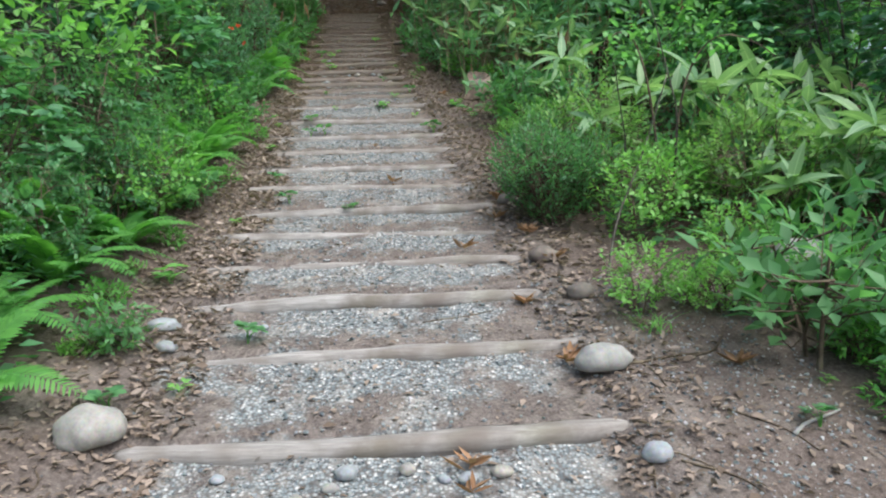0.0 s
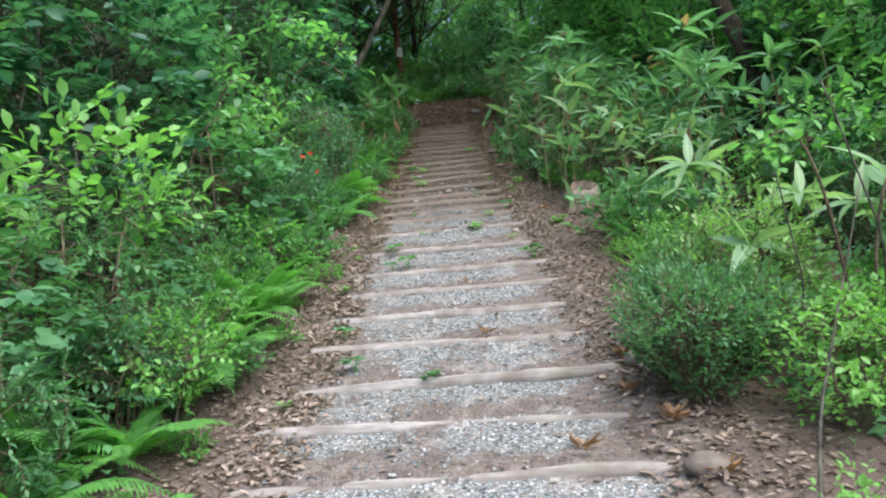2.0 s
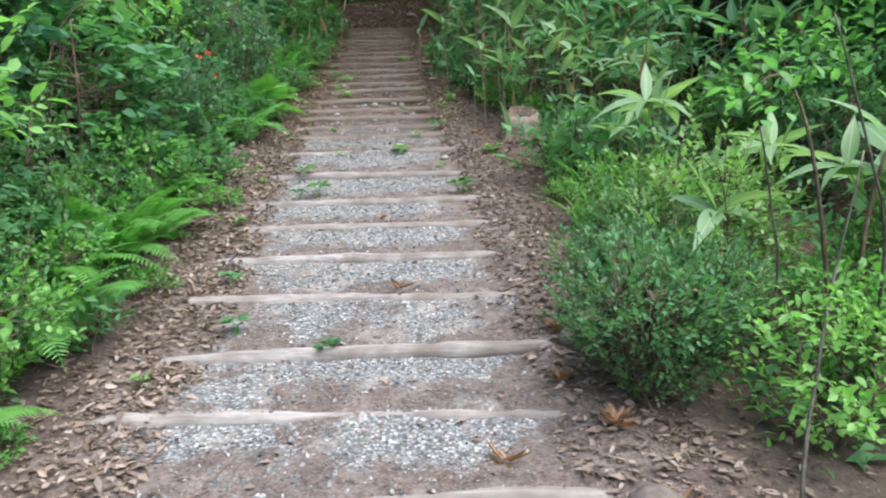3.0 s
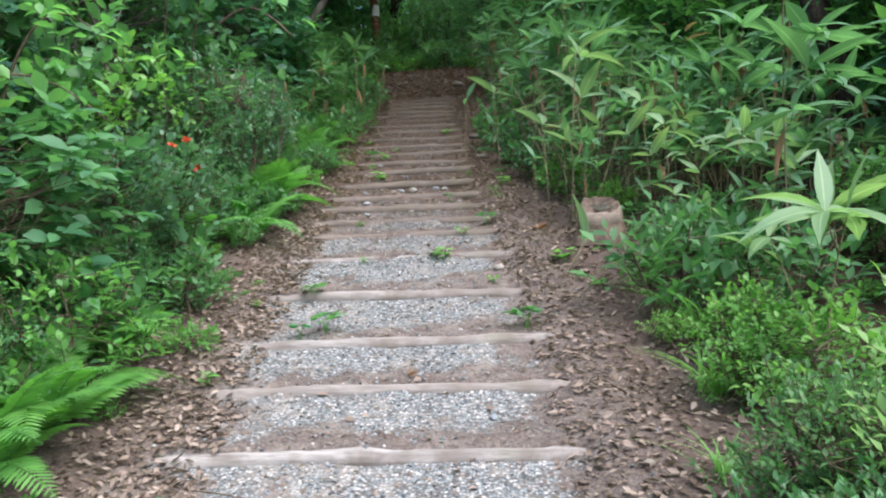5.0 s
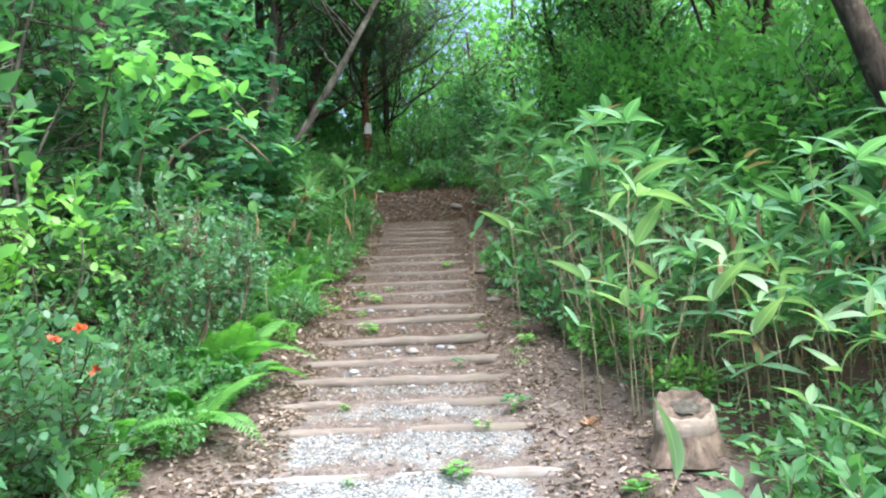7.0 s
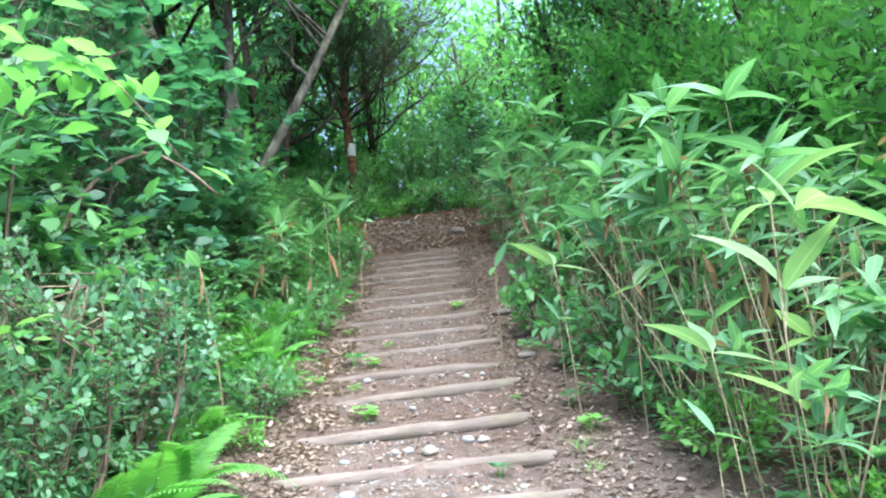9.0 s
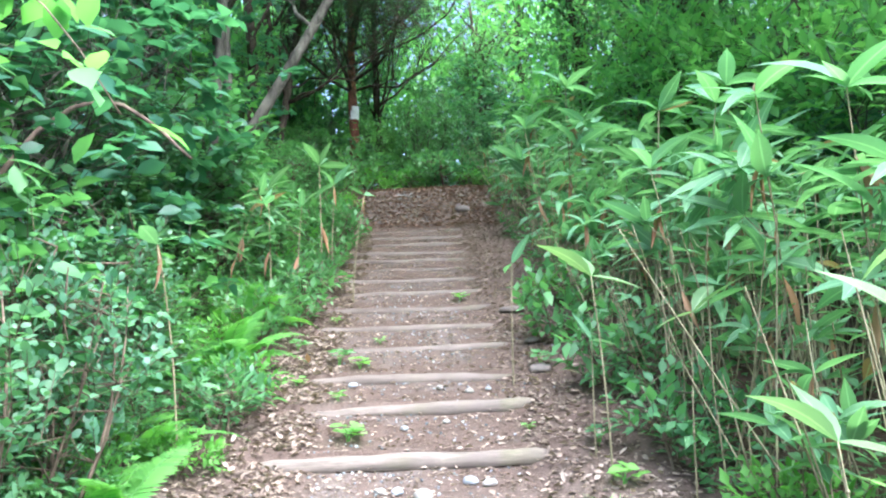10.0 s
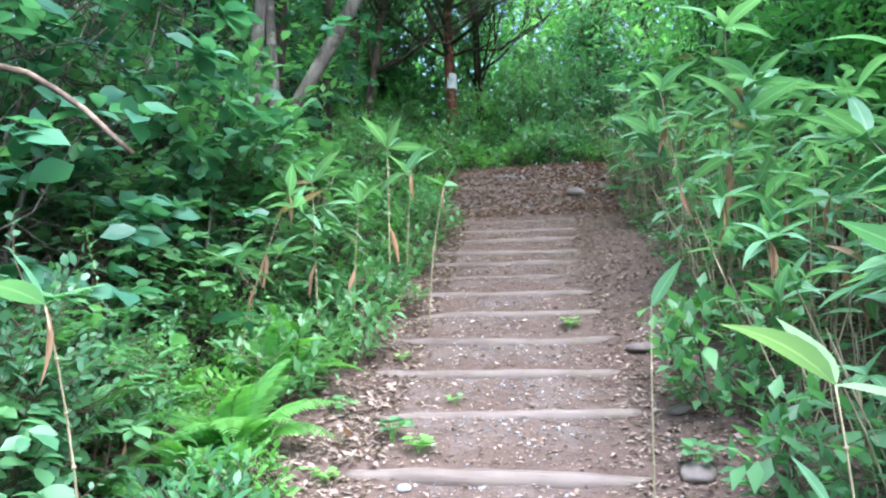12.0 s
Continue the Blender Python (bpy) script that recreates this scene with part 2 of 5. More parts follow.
def unit(v):
    return v / np.maximum(np.linalg.norm(v, axis=-1, keepdims=True), 1e-9)


def tube(points, radii, sides=6, cap=True):
    """A tapered round bar along the points: vertices and faces."""
    p = np.asarray(points, float)
    d = unit(np.gradient(p, axis=0))
    up = np.array([0, 0, 1.0]) if abs(d[0, 2]) < 0.9 else np.array([1.0, 0, 0])
    a = unit(np.cross(d, up))
    b = np.cross(d, a)
    ang = np.arange(sides) * 2 * np.pi / sides
    ring = np.cos(ang)[None, :, None] * a[:, None] + np.sin(ang)[None, :, None] * b[:, None]
    v = (p[:, None] + ring * np.asarray(radii, float)[:, None, None]).reshape(-1, 3)
    f = [(i * sides + j, i * sides + (j + 1) % sides, (i + 1) * sides + (j + 1) % sides, (i + 1) * sides + j)
         for i in range(len(p) - 1) for j in range(sides)]
    if cap:
        f += [tuple(range(sides))[::-1], tuple(range((len(p) - 1) * sides, len(p) * sides))]
    return v, f


def joined(pieces):
    vs, fs, k = [], [], 0
    for v, f in pieces:
        vs.append(v)
        fs += [tuple(i + k for i in q) for q in f]
        k += len(v)
    return np.concatenate(vs), fs


def blade(widths, droop=0.15, fold=0.25):
    """A leaf of length 1 along +y with a folded midrib: half widths from base to tip. Vertices, triangles, place across and along."""
    n = len(widths)
    v, uv = [], []
    for i, w in enumerate(widths):
        y = i / (n - 1)
        z = -droop * y * y
        for s in (-1, 0, 1):
            v.append((s * w, y * (1 - 0.15 * droop * y), z + abs(s) * w * fold))
            uv.append((s, y, 0))
    f = []
    for i in range(n - 1):
        for s in (0, 1):
            a = i * 3 + s
            f += [(a, a + 1, a + 4), (a, a + 4, a + 3)]
    return np.array(v), np.array(f), np.array(uv, float)


KITE = (np.array([(0, 0, 0), (-0.25, 0.42, 0.05), (0, 0.5, -0.03), (0.25, 0.42, 0.05), (0, 1, -0.14)]),
        np.array([(0, 2, 1), (0, 3, 2), (1, 2, 4), (2, 3, 4)]), np.array([(0, 0, 0), (-1, 0.4, 0), (0, 0.5, 0), (1, 0.4, 0), (0, 1, 0)], float))
DISC = (np.array([(0, 0, 0), (-0.33, 0.35, 0.05), (-0.26, 0.8, 0.03), (0.33, 0.35, 0.05), (0.26, 0.8, 0.03), (0, 1, -0.05)]),
        np.array([(0, 3, 1), (1, 3, 4), (1, 4, 2), (2, 4, 5)]), np.array([(0, 0, 0), (-1, 0.3, 0), (-1, 0.8, 0), (1, 0.3, 0), (1, 0.8, 0), (0, 1, 0)], float))
OVATE = blade([0.015, 0.24, 0.27, 0.005], 0.2)
LANCE = blade([0.01, 0.085, 0.105, 0.085, 0.045, 0.002], 0.28, 0.2)
TINY = (np.array([(0, 0, 0), (-0.26, 0.5, 0.06), (0.26, 0.5, 0.06), (0, 1, -0.08)]), np.array([(0, 3, 1), (0, 2, 3)]),
        np.array([(0, 0, 0), (-1, 0.5, 0), (1, 0.5, 0), (0, 1, 0)], float))
STRAW = (np.array([(-0.02, 0, 0), (0.02, 0, 0), (0, 1, 0)]), np.array([(0, 1, 2)]), np.zeros((3, 3)))


def leaves(name, form, P, D, N, L):
    """One mesh of many leaves: places, ways, upward sides and lengths."""
    tv, tf, uv = form
    Y = unit(np.asarray(D, float))
    X = unit(np.cross(Y, N))
    Z = np.cross(X, Y)
    L = np.asarray(L, float)[:, None, None]
    v = np.asarray(P)[:, None] + L * (tv[None, :, :1] * X[:, None] + tv[None, :, 1:2] * Y[:, None] + tv[None, :, 2:] * Z[:, None])
    k = len(tv)
    f = (tf[None] + (np.arange(len(P)) * k)[:, None, None]).reshape(-1, 3)
    me = bpy.data.meshes.new(name)
    me.from_pydata(v.reshape(-1, 3), [], f)
    me.polygons.foreach_set("use_smooth", np.ones(len(me.polygons), bool))
    at = me.attributes.new("blade", "FLOAT_VECTOR", "POINT")
    at.data.foreach_set("vector", np.tile(uv, (len(P), 1)).ravel())
    me.update()
    return me


def wob(x, y, k=1.0, s=0.0):
    x, y = np.asarray(x) * k + s, np.asarray(y) * k - 1.7 * s
    return (np.sin(x * 1.7 + 1.3 * np.sin(y * 1.1)) + np.sin(y * 2.3 + 1.1 * np.sin(x * 1.9)) + 0.6 * np.sin(3.7 * x + 4.1 * y)) / 2.6


# ---- the lie of the land ----
RISE_Y = (-300, -12, 0, 3.2, 5.5, 11.7, 15.56, 16.7, 19.0, 30, 60, 400)
RISE_Z = (-9, -2.2, -0.10, 0.91, 1.518, 3.477, 4.905, 5.60, 6.05, 7.4, 9.0, 12.0)
STEPS = (1.78, 2.26, 2.76, 3.20, 3.60, 4.02, 4.48, 4.98, 5.50, 5.95, 6.38, 6.98, 7.58, 8.08, 8.46, 8.84, 9.20, 9.70, 10.26, 10.70,
         11.20, 11.70, 12.13, 12.55, 12.95, 13.32, 13.68, 14.04, 14.40, 14.76, 15.12, 15.46)
LEFT_Y, LEFT_X = (0, 2.4, 4.5, 7.0, 9.7, 11.7, 14, 18), (-1.05, -1.08, -1.24, -1.56, -1.83, -2.06, -2.32, -2.85)
RIGHT_Y, RIGHT_X = (0, 2.4, 4.5, 7.0, 9.7, 11.7, 14, 18), (0.80, 0.58, 0.30, -0.02, -0.50, -0.73, -1.02, -1.5)


def left(y):
    return np.interp(y, LEFT_Y, LEFT_X)


def right(y):
    return np.interp(y, RIGHT_Y, RIGHT_X)


def slope(x, y):
    """The ground without the steps."""
    x, y = np.asarray(x, float), np.asarray(y, float)
    z = np.interp(y, RISE_Y, RISE_Z)
    off_l = np.clip(left(y) - x, 0, 40)
    off_r = np.clip(x - right(y), 0, 40)
    z = z + 0.16 * np.clip(off_l, 0, 12) - 0.04 * np.clip(off_r, 0, 3) - 0.22 * np.clip(off_r - 3, 0, 12)
    z = z + 0.085 * np.exp(-((x - 0.40) ** 2 + (y - 7.55) ** 2) / 0.30 ** 2)
    edge = np.clip((off_l + off_r) / 0.6, 0, 1)
    return z + edge * (0.05 * wob(x, y, 1.6) + 0.03 * wob(x, y, 4.1, 2)) + 0.008 * wob(x, y, 9.0, 5)


SKEW = 0.06


def bare(i):
    """How much of a log's front face stands free."""
    i = np.asarray(i)
    return np.interp(i, (0, 13, 15, 17, 19, 23, 31), (0.036, 0.036, 0.062, 0.062, 0.034, 0.022, 0.016)) + 0.008 * np.sin(i * 2.4)



def surface(x, y):
    """The ground with its trodden steps."""
    x, y = np.asarray(x, float), np.asarray(y, float)
    g = slope(x, y)
    yy = y - SKEW * (x - (left(y) + right(y)) / 2)
    st = np.array(STEPS)
    i = np.clip(np.searchsorted(st, yy, "right") - 1, 0, len(st) - 2)
    a, b = st[i], st[i + 1]
    f = np.clip((yy - a) / (b - a), 0, 1)
    za, zb = np.interp(a, RISE_Y, RISE_Z), np.interp(b, RISE_Y, RISE_Z)
    tread = za - 0.005 + (zb - za - bare(i + 1)) * f ** 1.15 + 0.012 * wob(x, y, 6, 3) * np.clip(f * (1 - f) * 6, 0, 1)
    inside = np.clip(np.minimum(x - left(y) + 0.10, right(y) + 0.08 - x) / 0.22, 0, 1)
    inside = inside * inside * (3 - 2 * inside) * np.clip((yy - st[0]) / 0.1, 0, 1) * np.clip((15.5 - yy) / 0.1, 0, 1)
    return g + (tread - g) * inside


def build_ground():
    def axis(fine0, fine1, step, far):
        out, d, p = [], step, fine1
        while p < far:
            d *= 1.35
            p += d
            out.append(p)
        lo, d, p = [], step, fine0
        while p > -far:
            d *= 1.35
            p -= d
            lo.append(p)
        return np.array(lo[::-1] + list(np.arange(fine0, fine1, step)) + [fine1] + out)
    xs, ys = axis(-3.0, 1.6, 0.042, 320), axis(1.0, 16.8, 0.028, 330)
    X, Y = np.meshgrid(xs, ys)
    x, y = X.ravel(), Y.ravel()
    z = surface(x, y)
    v = np.stack([x, y, z], 1)
    nx, ny = len(xs), len(ys)
    i = np.arange(nx * ny).reshape(ny, nx)
    f = np.stack([i[:-1, :-1], i[:-1, 1:], i[1:, 1:], i[1:, :-1]], -1).reshape(-1, 4)
    me = mesh_of("ground", v, f)
    # cover: x = bare crushed stone, y = dark humus and the darker upper path
    st = np.array(STEPS)
    mid = (left(y) + right(y)) / 2
    yy = y - SKEW * (x - mid)
    k = np.clip(np.searchsorted(st, yy, "right") - 1, 0, len(st) - 2)
    fr = np.clip((yy - st[k]) / (st[k + 1] - st[k]), 0, 1)
    across = np.abs(x - mid) / np.maximum((right(y) - left(y)) / 2, 0.1)
    stone = np.clip(1.12 - 0.9 * across ** 2.6, -0.6, 1) * np.clip(0.2 + 1.3 * fr, 0, 1) * np.interp(y, (0, 8.2, 9.2, 12, 16), (1.0, 1.0, 0.35, 0.75, 0.4))
    stone[(y < STEPS[0])] *= 0.8
    humus = np.clip((np.maximum(left(y) - 0.25 - x, x - right(y) - np.interp(y, (0, 4, 6, 8), (1.3, 0.5, 0.6, 0.3))) / 0.5), 0, 1)
    humus = np.maximum(humus, np.clip((np.maximum(left(y) + 0.10 - x, x - right(y) + 0.02)) / 0.3, 0, 1) * np.interp(y, (0, 2.8, 3.6), (0.25, 0.35, 0.55)))
    # the path itself darkens from y 7.4 to 9.8
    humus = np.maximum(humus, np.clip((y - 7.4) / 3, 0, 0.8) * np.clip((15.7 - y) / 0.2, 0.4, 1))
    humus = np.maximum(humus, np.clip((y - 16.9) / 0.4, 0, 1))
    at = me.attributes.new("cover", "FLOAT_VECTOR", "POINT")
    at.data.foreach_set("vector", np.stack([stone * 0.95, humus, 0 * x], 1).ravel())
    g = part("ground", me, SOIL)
    return tagged(g, "trodden brown forest soil with grey crushed stone", "ground", kind="structure")


ground = build_ground()


def at_ground(x, y, sink=0.0):
    return float(surface(x, y)) - sink


# ---- the log steps ----


def step_log(i, y0):
    rng = np.random.RandomState(100 + i)
    xl, xr = left(y0) + rng.uniform(-0.08, 0.14), right(y0) + rng.uniform(-0.06, 0.04)
    n = 27
    t = np.linspace(0, 1, n)
    x = xl + (xr - xl) * t
    mid = (left(y0) + right(y0)) / 2
    bow = rng.uniform(-0.045, 0.045)
    y = y0 + SKEW * (x - mid) + bow * np.sin(np.pi * t) + 0.011 * wob(x, y0, 4, i)
    buried = np.clip((rng.uniform(0.05, 0.34) - t) / 0.2, 0, 1) * rng.uniform(0.004, 0.028) + np.clip(wob(x, 1.3 * i, 2.1, i), 0, 1) * (0.009 if i < 18 else 0.015)
    z = np.interp(y0, RISE_Y, RISE_Z) - 0.043 - buried + 0.004 * wob(x, y0, 4, i + 3) + rng.uniform(-0.028, 0.028) * (t - 0.5)
    r = (0.041 + 0.005 * wob(x, 0.3 * i, 3.0, i) + 0.0035 * wob(x, i, 11.0, i)) * np.where((t < 0.03) | (t > 0.97), 0.8, 1.0)
    v, f = tube(np.stack([x, y, z], 1), r, 10)
    v = v.reshape(n, 10, 3)
    c = np.stack([x, y, z], 1)[:, None]
    d = v - c
    # squared and worn: flat front and top with soft arrises
    lim = 0.82 + 0.06 * wob(x, y, 7, i)[:, None]
    for ax in (1, 2):
        d[..., ax] = np.clip(d[..., ax] * 1.32, -r[:, None] * lim, r[:, None] * lim)
    v = (c + d).reshape(-1, 3)
    o = np.array([(xl + xr) / 2, y0, np.interp(y0, RISE_Y, RISE_Z) - 0.04])
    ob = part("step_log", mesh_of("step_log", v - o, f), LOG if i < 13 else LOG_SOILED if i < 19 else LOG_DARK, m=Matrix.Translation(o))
    return tagged(ob, "weathered grey-brown timber log holding a path step", "step log", "log steps of the path")


for i, y0 in enumerate(STEPS):
    step_log(i, y0)

# ---- plants: one function for each kind ----


def shrub(name, label, seed, h, spread, form, leaf, mat, twigs, per_twig, stems=5, low=0.15, bark=None, category="shrub", group="", upright=0.5, twig_len=0.24, whorl=False, level=0.35):
    """A bush: stems that fan out, twigs that reach an uneven crown, leaves along the twigs."""
    rng = np.random.RandomState(seed)
    root = thing(name, label, category, group)
    pieces, spine = [], []
    for s in range(stems):
        a = rng.uniform(0, 2 * np.pi)
        top = np.array([np.cos(a) * spread * rng.uniform(0.2, 0.75), np.sin(a) * spread * rng.uniform(0.2, 0.75), h * rng.uniform(0.6, 0.92)])
        base = np.array([np.cos(a), np.sin(a), 0]) * rng.uniform(0.0, 0.06) - (0, 0, 0.08)
        t = np.linspace(0, 1, 14)[:, None]
        bend = np.array([rng.uniform(-1, 1), rng.uniform(-1, 1), 0]) * 0.12 * h
        pts = base + (top - base) * np.hstack([t ** 1.4, t ** 1.4, t]) + bend * np.sin(np.pi * t)
        pieces.append(tube(pts[::2], np.linspace(0.007 + 0.005 * h, 0.003, 7), 5))
        spine.append(pts)
    spine = np.concatenate(spine)
    u = unit(rng.normal(size=(twigs, 3)))
    r = rng.uniform(0.35, 1, twigs) ** 0.45
    r *= 0.78 + 0.34 * wob(u[:, 0] * 2 + seed, u[:, 1] * 2 + u[:, 2] * 1.5, 1.3)
    c = np.array([0, 0, h * (low + (1 - low) / 2)])
    E = c + u * r[:, None] * np.array([spread, spread, h * (1 - low) / 2])
    E[:, 2] = np.maximum(E[:, 2], 0.03)
    P, D, N, L = [], [], [], []
    for e in E:
        d = np.linalg.norm(spine - e, axis=1) + 0.6 * np.maximum(spine[:, 2] - e[2], 0) + rng.uniform(0, 0.22, len(spine)) * h
        a = spine[np.argmin(d)]
        way = unit(e - a + np.array([0, 0, 0.02]))
        grow = unit(way + np.array([0, 0, upright]) + rng.normal(size=3) * 0.35)
        tl = twig_len * rng.uniform(0.6, 1.3)
        pts = np.stack([a, (a + e) / 2 + rng.normal(size=3) * 0.03, e - grow * tl * 0.3, e + grow * tl * 0.7])
        pieces.append(tube(pts[[0, 2, 3]], (0.0045, 0.0025, 0.001), 3, False))
        side = unit(np.cross(grow, rng.normal(size=3)))
        if whorl:
            g = rng.uniform(0, 6.28) + np.arange(per_twig) * 6.28 / per_twig + rng.normal(size=per_twig) * 0.25
            for w in g:
                P.append(pts[3] + rng.normal(size=3) * 0.012)
                D.append(np.array([np.cos(w), np.sin(w), rng.uniform(-0.5, 0.3)]) + grow * 0.35)
                N.append(np.array([0, 0, 1.0]) + u[len(L) // per_twig] * 0.35 + rng.normal(size=3) * level)
                L.append(leaf * rng.uniform(0.6, 1.2))
            continue
        for k in range(per_twig):
            f = (k + 0.5) / per_twig
            p = pts[2] + (pts[3] - pts[2]) * f
            q = side * (1 if k % 2 else -1)
            P.append(p)
            D.append(q * (1 - 0.6 * f) + grow * (0.35 + 0.8 * f) + rng.normal(size=3) * 0.25)
            N.append(np.array([0, 0, 1.0]) + rng.normal(size=3) * level)
            L.append(leaf * rng.uniform(0.6, 1.2))
    part("branchwork", mesh_of("branchwork", *joined(pieces)), bark or TWIG, root)
    part("foliage", leaves("foliage", form, np.array(P), np.array(D), np.array(N), L), mat, root)
    return root


def frond_mesh(seed, length=0.6, pairs=28):
    rng = np.random.RandomState(seed)
    t = np.linspace(0, 1, 12)
    arch = rng.uniform(0.35, 0.6)
    y = length * (t - 0.12 * t ** 3)
    z = length * (0.75 * t - arch * 1.6 * t ** 2)
    pts = np.stack([0.02 * np.sin(3 * t), y, z], 1)
    P, D, N, L = [], [], [], []
    for k in range(pairs):
        f = 0.12 + 0.86 * k / pairs
        p = np.array([np.interp(f, t, pts[:, j]) for j in range(3)])
        g = np.array([np.interp(f, t, np.gradient(pts[:, j], t)) for j in range(3)])
        g = g / np.linalg.norm(g)
        wide = length * 0.165 * np.sin(np.pi * min(1, 0.18 + 0.86 * f)) ** 0.8 + 0.008
        for s in (-1, 1):
            P.append(p)
            D.append(np.array([s, 0, 0]) * 0.9 + g * 0.45 + np.array([0, 0, -0.12]))
            N.append(np.cross([1.0, 0, 0], g) + rng.normal(size=3) * 0.12)
            L.append(wide * rng.uniform(0.85, 1.1))
    form = (np.array([(-0.05, 0, 0), (0.05, 0, 0), (-0.095, 0.35, 0.02), (0.095, 0.35, 0.02), (-0.07, 0.7, 0.0), (0.07, 0.7, 0.0), (0, 1, -0.06)]),
            np.array([(0, 1, 3), (0, 3, 2), (2, 3, 5), (2, 5, 4), (4, 5, 6)]), np.zeros((7, 3)))
    me = leaves("frond", form, np.array(P), np.array(D), np.array(N), L)
    v, f = tube(pts, np.linspace(0.004, 0.001, 12), 3, False)
    bm = bmesh.new()
    bm.from_mesh(me)
    vs = [bm.verts.new(q) for q in v]
    for q in f:
        bm.faces.new([vs[i] for i in q])
    bm.to_mesh(me)
    bm.free()
    me.materials.append(LEAF_FERN)
    return me


FRONDS = [frond_mesh(s) for s in (3, 4, 5, 6)]


def fern(seed, fronds=13):
    rng = np.random.RandomState(seed)
    root = thing("fern", "bright green sword fern with arching fronds", "fern", "ferns beside the path")
    for k in range(fronds):
        a = 360 * k / fronds + rng.uniform(-14, 14)
        s = rng.uniform(0.7, 1.15)
        part("frond", FRONDS[k % 4], None, root, m=pose(0, 0, 0, rng.uniform(14, 52), rng.uniform(-12, 12), a) @ Matrix.Scale(s, 4))
    return root


SASA_LEAVES = []
for s in range(3):
    f = blade([0.008, 0.095, 0.13, 0.128, 0.098, 0.048, 0.002], (0.10, 0.28, 0.5)[s], (0.25, 0.12, 0.3)[s])
    me = leaves("leaf", f, np.zeros((1, 3)), np.array([[0, 1.0, 0]]), np.array([[0, 0, 1.0]]), [1.0])
    me.materials.append(LEAF_SASA)
    SASA_LEAVES.append(me)
PALE_LEAVES = [me.copy() for me in SASA_LEAVES]
for me in PALE_LEAVES:
    me.materials[0] = LEAF_PALE
DEAD_BLADE = leaves("leaf", blade([0.008, 0.05, 0.07, 0.055, 0.03, 0.002], 0.2, 0.7), np.zeros((1, 3)), np.array([[0, 1.0, 0]]), np.array([[0, 0, 1.0]]), [1.0])
DEAD_BLADE.materials.append(LEAF_RUST)


def dwarf_bamboo(seed, h, tufts=2, dead=0, leaf=0.27, label="dwarf bamboo with broad green leaves on pale stems", group="dwarf bamboo beside the path", lean=0.16, count=(5, 8), pale=False, rise=(55, 75)):
    """A thin pale culm with tufts of broad blades near its top."""
    rng = np.random.RandomState(seed)
    root = thing("dwarf_bamboo", label, "bamboo", group)
    lx, ly = rng.uniform(-lean, lean, 2) * h
    t = np.linspace(0, 1, 8)
    pts = np.stack([lx * t ** 2, ly * t ** 2, h * t - 0.06], 1)
    bits = [tube(pts, np.linspace(0.0055, 0.0025, 8), 6)]
    for k in range(1, 7):
        bits.append(tube(pts[k] + np.array([[0, 0, -0.004], [0, 0, 0.004]]), (0.0068, 0.0068), 6))
    tips = [pts[-1]]
    for k in range(tufts - 1):
        f = rng.uniform(0.55, 0.9)
        a = np.array([np.interp(f, t, pts[:, j]) for j in range(3)])
        g = rng.uniform(0, 2 * np.pi)
        e = a + np.array([np.cos(g) * 0.14, np.sin(g) * 0.14, 0.13]) * rng.uniform(0.7, 1.2)
        bits.append(tube(np.stack([a, (a + e) / 2 - (0, 0, 0.02), e]), (0.003, 0.0025, 0.002), 5))
        tips.append(e)
    part("culm", mesh_of("culm", *joined(bits)), CULM, root)
    for e in tips:
        n = rng.randint(*count)
        g0 = rng.uniform(0, 360)
        for k in range(n):
            el = rng.uniform(-12, 48) if k else rng.uniform(*rise)
            s = leaf * rng.uniform(0.7, 1.2)
            part("leaf", (PALE_LEAVES if pale else SASA_LEAVES)[rng.randint(3)], None, root,
                 m=pose(*e, 0, 0, g0 + k * 360 / n + rng.uniform(-25, 25)) @ pose(0, 0, 0, el, rng.uniform(-35, 35), 0) @ Matrix.Scale(s, 4))
    for k in range(dead):
        e = pts[rng.randint(4, 8)]
        part("leaf", DEAD_BLADE, None, root, "withered rust-brown leaf",
             m=pose(*e, 0, 0, rng.uniform(0, 360)) @ pose(0, 0, 0, rng.uniform(-95, -60), rng.uniform(-20, 20), 0) @ Matrix.Scale(leaf * 0.9, 4))
    return root


